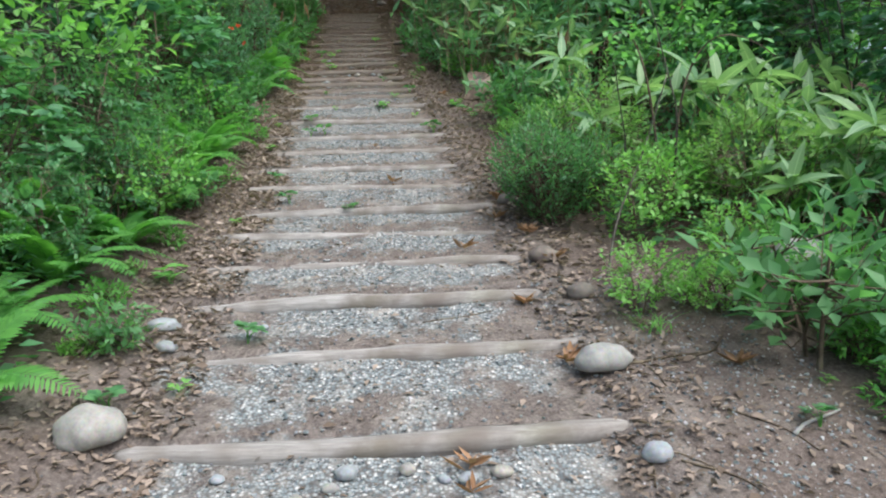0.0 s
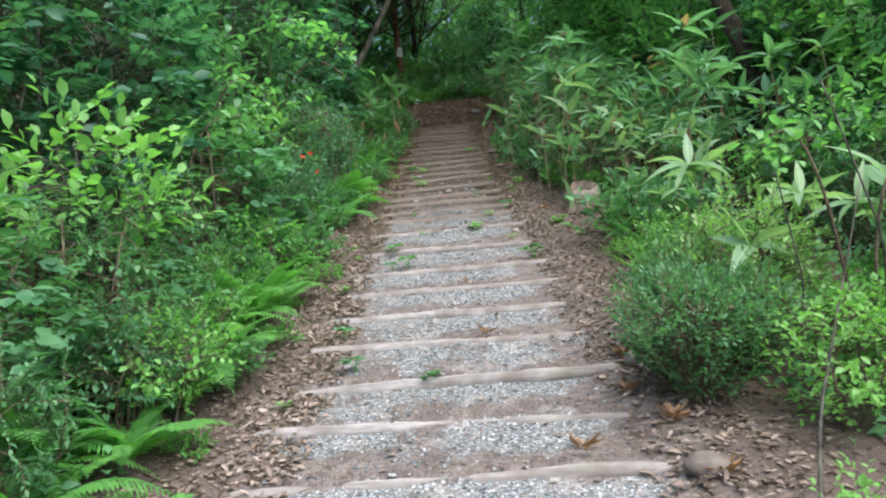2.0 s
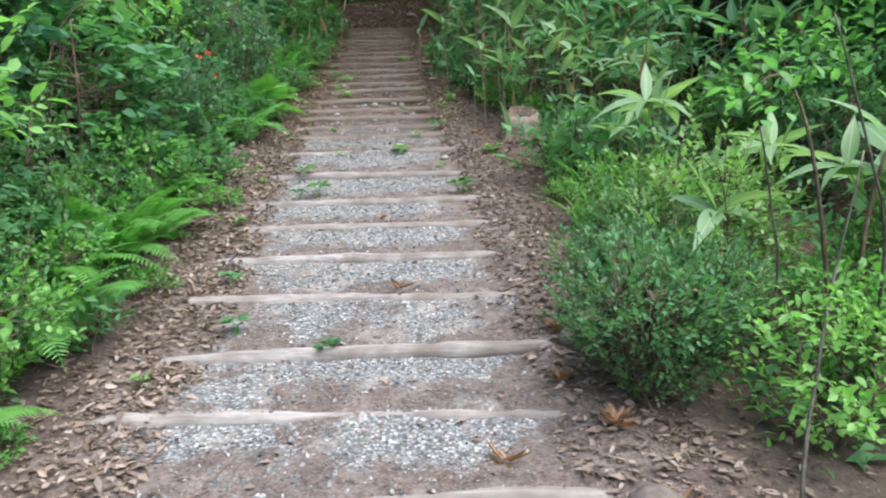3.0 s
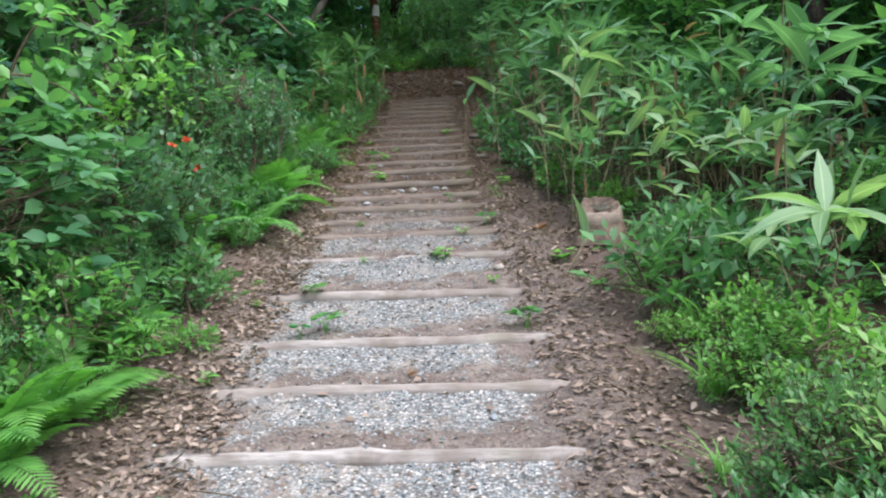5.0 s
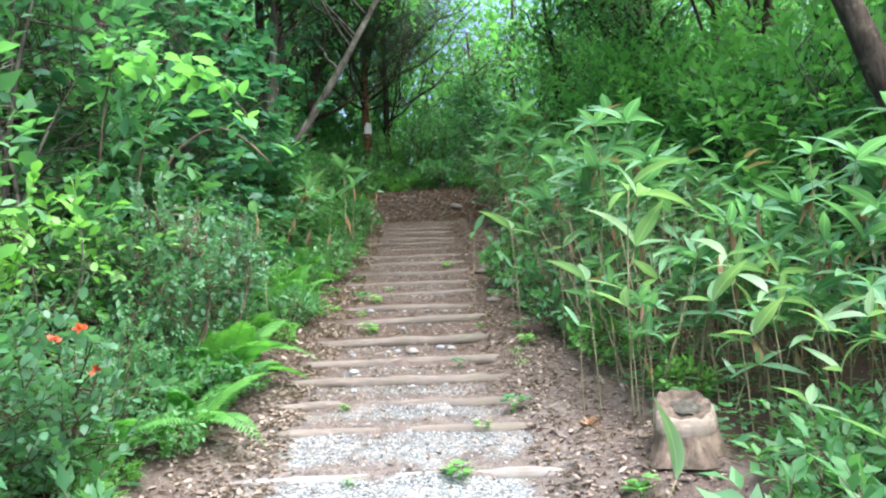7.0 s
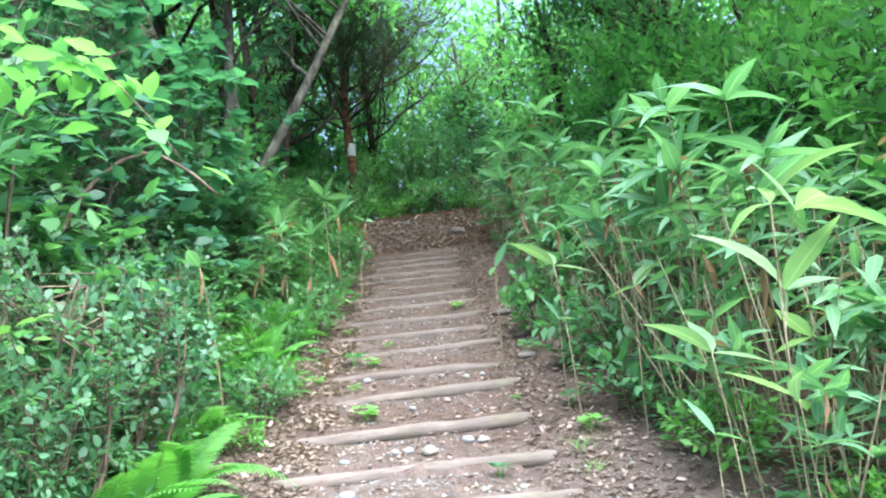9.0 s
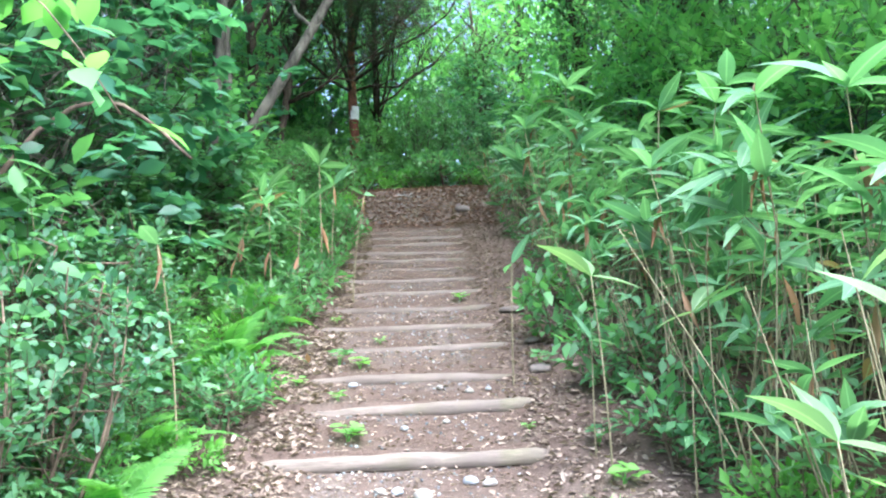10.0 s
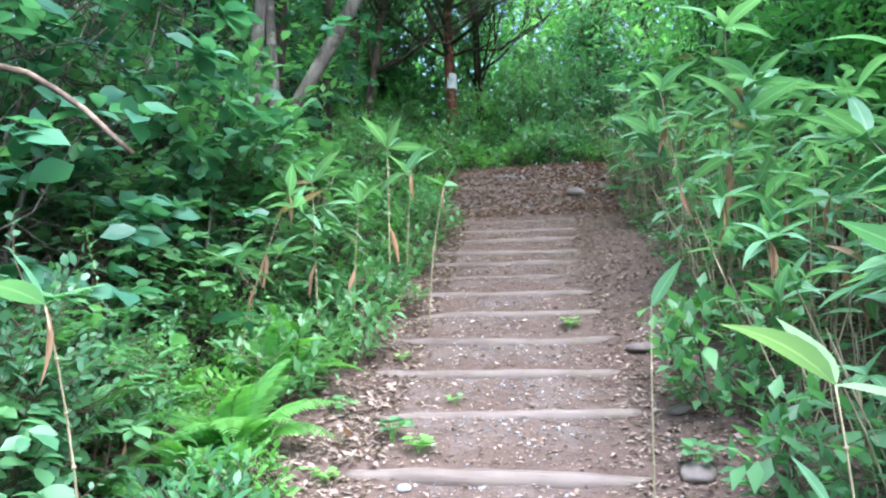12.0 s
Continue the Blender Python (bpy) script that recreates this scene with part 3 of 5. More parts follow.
def tree(name, label, seed, trunk, r0, crown_c, crown_r, form, leaf, mat, bark, twigs, per_twig, limbs=9, category="tree", flat=False, group=""):
    """A tapered trunk along points, limbs, and a loose crown of leaves with gaps."""
    rng = np.random.RandomState(seed)
    root = thing(name, label, category, group)
    tr = np.asarray(trunk, float)
    k = np.linspace(0, 1, 16)
    src = np.linspace(0, 1, len(tr))
    pts = np.stack([np.interp(k, src, tr[:, j]) for j in range(3)], 1)
    pts[1:-1, :2] += 0.55 * r0 * np.stack([wob(k * 6, seed, 1, 1), wob(k * 6, seed, 1, 4)], 1)[1:-1]
    rad = r0 * (1 - 0.62 * k) * (1 + 0.35 * np.exp(-k * 16))
    part("trunk", mesh_of("trunk", *tube(pts, rad, 12)), bark, root)
    cc, cr = np.asarray(crown_c, float), np.asarray(crown_r, float)
    pieces, tips = [], []
    for j in range(limbs):
        u = unit(rng.normal(size=3) * (1, 1, 0.6 if flat else 0.8))
        e = cc + u * cr * rng.uniform(0.55, 0.95)
        f = np.clip((e[2] - pts[0, 2]) / (pts[-1, 2] - pts[0, 2]) - rng.uniform(0.05, 0.25), 0.3, 0.97)
        a = np.array([np.interp(f, k, pts[:, i]) for i in range(3)])
        t = np.linspace(0, 1, 7)[:, None]
        sag = np.array([0, 0, -0.06 if flat else 0.12]) * np.linalg.norm(e - a)
        q = a + (e - a) * t + sag * np.sin(np.pi * t) + rng.normal(size=(7, 3)) * 0.03 * np.linalg.norm(e - a) * np.sin(np.pi * t)
        pieces.append(tube(q, np.linspace(r0 * 0.32, r0 * 0.07, 7), 5))
        tips.append(q[2:])
    tips = np.concatenate(tips)
    u = unit(rng.normal(size=(twigs, 3)))
    r = rng.uniform(0.1, 1, twigs) ** 0.4 * (0.8 + 0.3 * wob(u[:, 0] * 3 + seed, u[:, 1] * 3 + u[:, 2] * 2))
    E = cc + u * r[:, None] * cr
    near = tips[rng.randint(0, len(tips), twigs)]
    E = near + (E - near) * rng.uniform(0.15, 0.75, twigs)[:, None]
    P, D, N, L = [], [], [], []
    for e, a in zip(E, near):
        pieces.append(tube(np.stack([a, (a + e) / 2 + rng.normal(size=3) * 0.05, e]), (r0 * 0.06, r0 * 0.045, 0.003), 3, False))
        g = unit((e - a) + np.array([0, 0, -0.1]))
        c = e + rng.normal(size=(per_twig, 3)) * leaf * (1.9, 1.9, 1.2)
        P.append(c)
        D.append(unit(c - e) + g * 0.6 + rng.normal(size=(per_twig, 3)) * 0.3 + (0, 0, -0.15))
        N.append(np.array([0, 0, 1.0]) + rng.normal(size=(per_twig, 3)) * 0.4)
        L.append(leaf * rng.uniform(0.6, 1.2, per_twig))
    part("bough", mesh_of("bough", *joined(pieces)), BARK_DARK if flat else bark, root)
    part("crown", leaves("crown", form, np.concatenate(P), np.concatenate(D), np.concatenate(N), np.concatenate(L)), mat, root)
    return root


def settle(kinds, spots, rng, smin=0.8, smax=1.2, sink=0.02, used=set()):
    """Stand the kinds on the spots: the first time each kind itself, then copies of it."""
    for x, y in spots:
        ob = kinds[rng.randint(len(kinds))]
        m = pose(x, y, at_ground(x, y, sink), rng.uniform(-6, 6), rng.uniform(-6, 6), rng.uniform(0, 360)) @ Matrix.Scale(rng.uniform(smin, smax), 4)
        if ob.name in used:
            copy_thing(ob, m)
        else:
            used.add(ob.name)
            ob.matrix_basis = m


R = np.random.RandomState(7)

low_mixed = [shrub("low_shrub", "low leafy green undergrowth beside the path", 11, 0.36, 0.30, KITE, 0.068, LEAF_FERN, 60, 6, 4, 0.0, twig_len=0.14),
             shrub("low_shrub", "low undergrowth of small rounded bright leaves", 12, 0.28, 0.28, DISC, 0.042, LEAF_BRIGHT, 70, 7, 4, 0.0, twig_len=0.12),
             shrub("low_shrub", "low mid-green undergrowth beside the path", 13, 0.42, 0.32, KITE, 0.082, LEAF_MID, 50, 6, 4, 0.0, twig_len=0.16)]
mid_left = [shrub("shrub", "mid-green leafy shrub with whorls of ovate leaves", 21, 1.15, 0.55, OVATE, 0.10, LEAF_MID, 120, 6, 6, 0.05, whorl=True),
            shrub("shrub", "green shrub with whorls of broad leaves", 22, 1.35, 0.60, OVATE, 0.11, LEAF_MID, 120, 6, 6, 0.05, whorl=True),
            shrub("shrub", "mid-green shrub with feathery pinnate leaves", 23, 1.25, 0.58, KITE, 0.058, LEAF_MID, 120, 15, 6, 0.05, upright=0.0, twig_len=0.34, level=0.15),
            shrub("shrub", "shrub with rounded light green leaves", 24, 1.05, 0.55, DISC, 0.058, LEAF_TREE, 160, 8, 6, 0.05)]
fine = [shrub("shrub", "shrub with fine bluish-green leaves", 25, 1.5, 0.45, DISC, 0.046, LEAF_BLUE, 190, 9, 7, 0.1, upright=0.8)]
tall = [shrub("tall_shrub", "tall deep green shrub with whorls of broad ovate leaves", 31, 2.7, 1.0, OVATE, 0.112, LEAF_DEEP, 310, 6, 8, 0.02, BARK_GREY, twig_len=0.4, whorl=True),
        shrub("tall_shrub", "tall mid-green shrub with dense leaves", 32, 3.0, 1.05, KITE, 0.105, LEAF_MID, 320, 9, 8, 0.02, BARK_GREY, twig_len=0.4),
        shrub("tall_shrub", "tall light green shrub with thin grey stems", 33, 2.6, 1.0, KITE, 0.12, LEAF_TREE, 270, 8, 8, 0.05, BARK_GREY, twig_len=0.4)]
sapling = [shrub("sapling", "sapling with large light green ovate leaves", 35, 2.0, 0.72, OVATE, 0.125, LEAF_MID, 75, 8, 4, 0.3, BARK_GREY, upright=-0.1, twig_len=0.5, category="sapling"),
           shrub("sapling", "young tree with tiers of broad pale leaves", 36, 1.5, 0.62, OVATE, 0.10, LEAF_BRIGHT, 60, 8, 4, 0.35, BARK_GREY, upright=0.0, twig_len=0.45, category="sapling")]
box = [shrub("box_shrub", "dense shrub with small glossy deep green leaves", 41, 0.62, 0.38, KITE, 0.034, LEAF_MID, 380, 11, 8, 0.0, upright=0.6, twig_len=0.15),
       shrub("box_shrub", "low spreading shrub with small glossy leaves", 42, 0.45, 0.42, DISC, 0.034, LEAF_BRIGHT, 200, 9, 7, 0.0, upright=0.6, twig_len=0.15)]
airy = [shrub("airy_shrub", "airy shrub with thin grey stems and small light leaves", 43, 1.05, 0.55, KITE, 0.056, LEAF_BOX, 130, 10, 5, 0.08, TWIG, upright=0.3, twig_len=0.26, level=0.2),
        shrub("airy_shrub", "loose shrub with thin stems and pointed green leaves", 44, 0.80, 0.48, OVATE, 0.06, LEAF_BRIGHT, 110, 8, 5, 0.06, TWIG, upright=0.3, twig_len=0.24, level=0.25)]
ferns = [fern(51, 14), fern(52, 11)]
sasa = [dwarf_bamboo(60 + k, h, tufts, dead) for k, (h, tufts, dead) in enumerate(((1.35, 5, 2), (1.15, 4, 1), (1.5, 5, 4), (0.9, 3, 0), (1.65, 6, 3), (1.25, 5, 5)))]
broad = [dwarf_bamboo(71, 0.75, 3, 0, 0.27, "dwarf bamboo with very broad pale green leaves", lean=0.3, pale=True),
         dwarf_bamboo(72, 0.6, 2, 0, 0.25, "dwarf bamboo with very broad pale green leaves", lean=0.3, pale=True)]

# left of the path, row by row
spots = []
for y in np.arange(1.5, 17.5, 0.22):
    spots.append((left(y) - np.interp(y, (2, 4, 6, 8, 9), (0.95, 0.6, 0.28, 0.26, 0.14)) - R.uniform(0, 0.4), y + R.uniform(-0.1, 0.1)))
settle(low_mixed, spots, R, 0.6, 1.15)
spots = []
for y in np.arange(3.4, 18, 0.55):
    spots.append((left(y) - 0.85 - R.uniform(0, 0.25), y + R.uniform(-0.2, 0.2)))
    if R.rand() < 0.8:
        spots.append((left(y) - 1.4 - R.uniform(0, 0.4), y + R.uniform(-0.2, 0.2)))
settle(mid_left, spots, R, 0.7, 1.1)
spots = []
for y in np.arange(3.0, 21, 1.0):
    spots.append((left(y) - 2.1 - R.uniform(0, 0.4), y + R.uniform(-0.3, 0.3)))
settle(tall, spots, R, 0.8, 1.15)
settle(sapling[:1], [(-3.0, 9.0), (-2.75, 6.9), (-3.3, 11.0), (-2.95, 11.4), (-3.1, 11.75)], R, 0.9, 1.05)
settle(fine, [(-2.25, 8.1), (-2.3, 8.75), (-2.5, 9.6)], R, 0.85, 1.0)
settle(low_mixed[1:2] + airy[1:], [(-1.72, 5.0), (-1.8, 5.6), (-1.95, 5.15), (-1.98, 5.9), (-1.7, 4.6), (-2.05, 6.5), (-2.1, 7.1), (-1.6, 3.9)], R, 0.65, 0.95)
settle(mid_left[2:3], [(left(y) - 0.5 - R.uniform(0, 0.2), y) for y in np.arange(3.2, 9.5, 0.55)], R, 0.38, 0.6)
settle(mid_left, [(left(y) - 0.72 - R.uniform(0, 0.15), y) for y in np.arange(6.2, 14.5, 0.5)], R, 0.45, 0.75)
settle(sapling[1:], [(-2.15, 4.3), (-2.7, 7.7)], R, 0.8, 1.0)
settle(tall[:2], [(-3.35, 9.4), (-3.55, 10.5), (-3.2, 8.2), (-3.4, 6.6), (-3.0, 5.2)], R, 0.95, 1.15)
settle(mid_left, [(-2.5, 2.4), (-2.4, 3.0), (-2.9, 2.7), (-2.2, 3.6), (-3.3, 3.3), (-3.0, 2.0)], R, 0.75, 1.0)
settle(ferns, [(left(y) - 0.62 - R.uniform(0, 0.15), y) for y in np.arange(3.4, 13, 0.62)], R, 0.65, 0.95)
settle(low_mixed, [(-1.42, 3.0), (-1.4, 3.7), (-1.5, 4.35), (-1.5, 4.95), (-1.38, 2.68), (-1.62, 5.6), (-1.45, 3.35), (-1.6, 6.2), (-1.75, 6.6), (-1.25, 2.72), (-1.8, 7.05), (-1.9, 7.6)], R, 0.4, 0.65)
settle(ferns, [(-1.68, 3.12), (-1.86, 3.3), (-1.74, 5.45), (-1.85, 5.85), (-1.72, 5.1), (-2.0, 8.45), (-2.08, 8.85), (-1.95, 7.9), (-1.62, 4.35), (-2.3, 10.6), (-2.35, 11.1)], R, 1.1, 1.3)
settle(ferns, [(-1.58, 2.32), (-1.75, 2.7), (-1.68, 4.1), (-2.0, 3.8), (-1.9, 2.8), (-1.98, 6.25), (-2.25, 9.45), (-2.55, 11.6), (-1.8, 4.75), (-2.15, 7.4), (-2.0, 5.5),
               (-2.4, 10.4), (-2.1, 8.3), (-2.65, 12.4), (-1.6, 3.6)], R, 0.8, 1.15)
settle(sasa[:4], [(-2.55, 11.0), (-2.7, 11.9), (-2.6, 12.4), (-2.75, 12.9), (-2.5, 10.2), (-2.85, 13.6), (-2.9, 12.3), (-2.65, 9.7), (-2.9, 14.3)], R, 0.5, 0.75)

# right of the path, near the foot of the steps
settle(box[:1], [(0.62, 4.05), (0.82, 4.35), (0.60, 4.55), (0.72, 5.0)], R, 0.8, 1.0)
settle(airy, [(1.02, 3.8), (1.25, 4.15), (1.0, 4.75), (1.4, 4.5), (1.15, 5.0), (1.6, 3.9), (0.95, 5.6), (1.3, 5.5), (1.75, 4.7)], R, 0.74, 0.95)
settle(box[1:] + airy[1:], [(0.80, 2.98), (1.15, 3.0), (1.5, 2.95), (1.35, 3.4), (1.45, 3.8), (0.72, 5.75), (0.55, 6.3), (0.78, 6.0)], R, 0.5, 0.8)
settle(low_mixed, [(1.48, 2.55), (1.65, 2.85), (1.45, 2.2), (1.75, 2.45), (1.35, 2.62), (1.55, 2.35), (1.62, 2.62), (0.62, 6.6), (0.85, 6.2), (0.8, 7.0), (1.1, 6.6), (0.9, 5.9), (0.62, 7.0), (1.2, 7.2), (1.8, 3.4),
                   (0.95, 7.5), (0.55, 8.25), (0.25, 8.9), (0.05, 9.6), (-0.1, 10.4), (-0.3, 11.2), (-0.35, 12.1), (1.4, 6.0), (1.6, 6.9)], R, 0.7, 1.2)
settle(low_mixed, [(1.7, 3.7), (1.9, 4.0), (2.2, 4.3), (1.6, 4.35), (2.4, 3.8), (2.0, 3.3), (2.3, 3.0), (1.8, 3.1), (2.5, 4.6), (1.9, 4.8)], R, 0.9, 1.3)
settle(broad, [(1.6, 3.5), (1.95, 3.45), (2.3, 3.6), (1.5, 4.6), (1.5, 4.1), (1.6, 3.85), (1.85, 3.8), (1.75, 4.25), (2.1, 4.15), (1.75, 4.0), (2.0, 4.3), (2.2, 3.9), (2.35, 4.5), (1.65, 4.5), (2.6, 4.1), (2.1, 5.0), (2.5, 5.0), (1.35, 5.2), (0.95, 5.7), (1.1, 6.3), (1.5, 5.8), (2.0, 3.6)], R, 0.8, 1.2)
settle(mid_left, [(2.6, 3.2), (2.9, 4.2), (2.7, 5.6), (2.2, 6.0), (2.3, 6.9), (2.9, 3.6), (3.2, 5.2), (2.1, 2.7), (1.9, 7.4)], R, 0.6, 0.9)
settle(sapling[1:], [(2.1, 6.4)], R, 0.85, 0.95)
# the stand of dwarf bamboo
# pale=True here puts the bright light on these leaves into their colour
single = [dwarf_bamboo(171, 0.82, 1, 0, 0.27, "young dwarf bamboo with few upright leaves", lean=0.08, count=(2, 3)),
          dwarf_bamboo(174, 0.95, 1, 0, 0.30, "young dwarf bamboo with few upright leaves", lean=0.06, count=(3, 4), pale=True),
          dwarf_bamboo(176, 1.30, 3, 0, 0.30, "tall dwarf bamboo with large leaves coloured as brightly lit", lean=0.08, count=(3, 5), pale=True)]
for k, (j, x, y, s) in enumerate(((0, -0.66, 10.52, 0.93), (1, -0.28, 9.5, 0.93), (2, 0.25, 8.1, 0.97), (0, -0.33, 9.62, 0.72), (1, 0.0, 9.3, 0.9), (0, 0.11, 9.0, 0.62), (1, 0.10, 8.18, 0.88), (1, 0.27, 8.04, 0.73),
                                  (0, 0.01, 8.12, 0.7), (2, 0.72, 7.75, 0.75), (2, 0.90, 7.25, 0.55), (2, 1.2, 7.0, 0.65), (1, 0.85, 6.75, 0.6), (1, 0.48, 8.5, 0.75), (2, 0.8, 7.5, 0.65), (1, 1.0, 7.6, 0.8), (2, 1.15, 7.35, 0.65),
                                  (1, 1.35, 7.6, 0.8), (2, 0.9, 8.05, 0.7), (1, 1.3, 7.1, 0.75), (2, 1.55, 7.4, 0.7), (1, 0.75, 7.1, 0.5), (0, 0.62, 8.35, 0.6), (0, 0.7, 7.85, 0.5))):
    m = pose(x, y, at_ground(x, y, 0.02), 0, 0, 70 * k) @ Matrix.Scale(s, 4)
    if k < 3:
        single[j].matrix_basis = m
    else:
        copy_thing(single[j], m)
dwarf_bamboo(178, 0.26, 1, 0, 0.25, "single broad bamboo leaf on a short stalk", lean=0.1, count=(1, 2), pale=True, rise=(84, 90)).matrix_basis = pose(0.14, 7.07, at_ground(0.14, 7.07), 0, 32, 0) @ pose(0, 0, 0, 0, 0, 200)
edge = [dwarf_bamboo(181, 1.05, 2, 1, 0.25, "dwarf bamboo with drooping leaves among shrubs", lean=0.12, count=(4, 6)),
        dwarf_bamboo(182, 1.0, 1, 1, 0.24, "dwarf bamboo with drooping leaves among shrubs", lean=0.12, count=(3, 5))]
for k, (x, y, s) in enumerate(((-2.43, 11.72, 1.0), (-1.93, 12.3, 1.0), (-2.2, 12.35, 1.2), (-2.15, 9.57, 1.0), (-2.3, 11.95, 0.85), (-2.25, 12.9, 1.0))):
    m = pose(x, y, at_ground(x, y, 0.02), 0, 0, 100 * k) @ Matrix.Scale(s, 4)
    if k < 2:
        edge[k].matrix_basis = m
    else:
        copy_thing(edge[k % 2], m)
broad_leaf = dwarf_bamboo(183, 0.62, 1, 0, 0.27, "dwarf bamboo with very broad pale green leaves", lean=0.2, pale=True)
broad_leaf.matrix_basis = pose(0.93, 4.35, at_ground(0.93, 4.35), 0, 0, 40)
spots = [(0.62, 8.3), (0.85, 7.9), (1.05, 8.2)]
for y in np.arange(8.0, 17.5, 0.19):
    for k in range(2):
        spots.append((right(y) + 0.48 + 1.6 * R.uniform(0, 1) ** 1.2, y + R.uniform(-0.1, 0.1)))
spots += [(R.uniform(1.0, 2.6), R.uniform(6.4, 8.6)) for k in range(34)]
settle(sasa, spots, R, 0.75, 1.08)
settle(sasa[4:], [(0.28, 10.0), (0.15, 10.7), (0.4, 9.3), (0.02, 11.4), (-0.1, 12.0), (0.55, 10.2)], R, 1.0, 1.12)
spots = []
for y in np.arange(4.0, 21, 1.1):
    spots.append((right(y) + 2.9 + R.uniform(0, 0.6), y + R.uniform(-0.3, 0.3)))
settle(tall[::2], spots, R, 0.7, 1.05)
settle(tall[2:], [(2.2, 11.5), (1.9, 13.2), (1.5, 15.0), (2.4, 9.9), (1.2, 16.4), (2.9, 8.4), (2.7, 10.7), (2.4, 12.3), (1.9, 14.2), (3.1, 9.2), (3.3, 7.4)], R, 0.95, 1.2)
settle(mid_left[:2] + low_mixed[:2], [(s * R.uniform(1.9, 4.5) - 0.2, R.uniform(-2.5, 1.6)) for s in (-1, 1) for k in range(12)], R, 0.7, 1.0)
settle(low_mixed, [(x, 17.25 + R.uniform(-0.1, 0.2)) for x in np.arange(-3.6, 0.2, 0.3)], R, 1.1, 1.5)
# undergrowth where the path ends
settle(mid_left, [(x, 17.6 + R.uniform(-0.3, 0.5)) for x in np.arange(-4.2, 0.6, 0.5)], R, 0.5, 0.75)
settle(tall, [(x, 18.6 + R.uniform(-0.2, 0.3)) for x in np.arange(-4.6, 1.2, 0.85)], R, 0.5, 0.65)
settle(tall, [(x, 19.8 + R.uniform(-0.6, 0.6)) for x in np.arange(-6, 3, 1.2)], R, 0.75, 1.0)

# dry stalks among the bamboo
bits = []
for k in range(620):
    y = R.uniform(8.2, 17)
    x = right(y) + 0.55 + 1.5 * R.uniform(0, 1) ** 1.2
    h = R.uniform(0.5, 1.2)
    p = np.array([x, y, at_ground(x, y, 0.03)])
    e = p + np.array([R.normal() * 0.2, R.normal() * 0.2, h])
    bits.append(tube(np.stack([p, (p + e) / 2 + R.normal(size=3) * 0.015, e]), (0.0045, 0.004, 0.002), 4, False))
n = 2600
y = R.uniform(8.3, 17.2, n)
x = right(y) + 0.75 + 1.7 * R.uniform(0, 1, n)
g = R.uniform(0, 6.28, n)
z = surface(x, y) + 0.5 + (0.75 + 0.3 * wob(x, y, 2.2)) * R.uniform(0, 1, n)
thicket = leaves("bamboo_thicket", LANCE, np.stack([x, y, z], 1), np.stack([np.cos(g), np.sin(g), R.uniform(-0.5, 0.6, n)], 1), np.array([[0, 0, 1.0]]) + R.normal(size=(n, 3)) * 0.3, R.uniform(0.18, 0.30, n))
tagged(part("bamboo_thicket", thicket, LEAF_SASA), "crowded bamboo leaves deep in the thicket", "bamboo", kind="stuff")
tagged(part("bamboo_stalks", mesh_of("bamboo_stalks", *joined(bits)), CULM), "dry pale bamboo stalks in a thicket", "bamboo", kind="stuff")



def leafy_sapling(base, bend, tip, n, leaf, seed):
    """A thin arching stem hung with large pale leaves, each on its own."""
    rng = np.random.RandomState(seed)
    o = np.array([base[0], base[1], at_ground(*base)])
    root = thing("leafy_sapling", "arching sapling with large pale green leaves", "sapling", m=Matrix.Translation(o))
    t = np.linspace(0, 1, 14)[:, None]
    p = (1 - t) ** 2 * np.zeros(3) + 2 * t * (1 - t) * (np.array(bend) - o) + t * t * (np.array(tip) - o)
    p[0, 2] -= 0.05
    part("stem", mesh_of("stem", *tube(p, np.linspace(0.009, 0.0025, 14), 6)), TWIG, root)
    forms = [leaves("leaf", OVATE, np.zeros((1, 3)), np.array([[0, 1.0, 0]]), np.array([[0, 0, 1.0]]), [1.0]) for k in range(1)]
    forms[0].materials.append(LEAF_TREE)
    for k in range(n):
        f = 0.5 + 0.5 * (k + 0.5) / n
        q = np.array([np.interp(f, t[:, 0], p[:, j]) for j in range(3)]) + rng.normal(size=3) * (0.09, 0.09, 0.05)
        part("leaf", forms[0], None, root, m=pose(*q, 0, 0, rng.uniform(0, 360)) @ pose(0, 0, 0, rng.uniform(-50, 10), rng.uniform(-25, 25), 0) @ Matrix.Scale(leaf * rng.uniform(0.7, 1.2), 4))


leafy_sapling((-2.75, 8.7), (-2.6, 8.3, 5.4), (-1.72, 8.25, 3.95), 44, 0.12, 1)
leafy_sapling((-2.7, 8.3), (-2.7, 8.0, 5.2), (-2.05, 7.7, 4.05), 42, 0.115, 2)
leafy_sapling((-2.4, 5.6), (-2.3, 5.5, 3.4), (-1.75, 5.9, 2.75), 30, 0.085, 3)
leafy_sapling((-2.5, 6.0), (-2.3, 6.0, 3.9), (-1.85, 6.2, 3.05), 30, 0.085, 4)
leafy_sapling((1.35, 4.3), (1.3, 4.2, 2.5), (1.75, 3.9, 2.0), 34, 0.06, 5)
leafy_sapling((1.3, 4.35), (1.2, 4.3, 2.5), (0.9, 4.1, 2.1), 30, 0.06, 6)

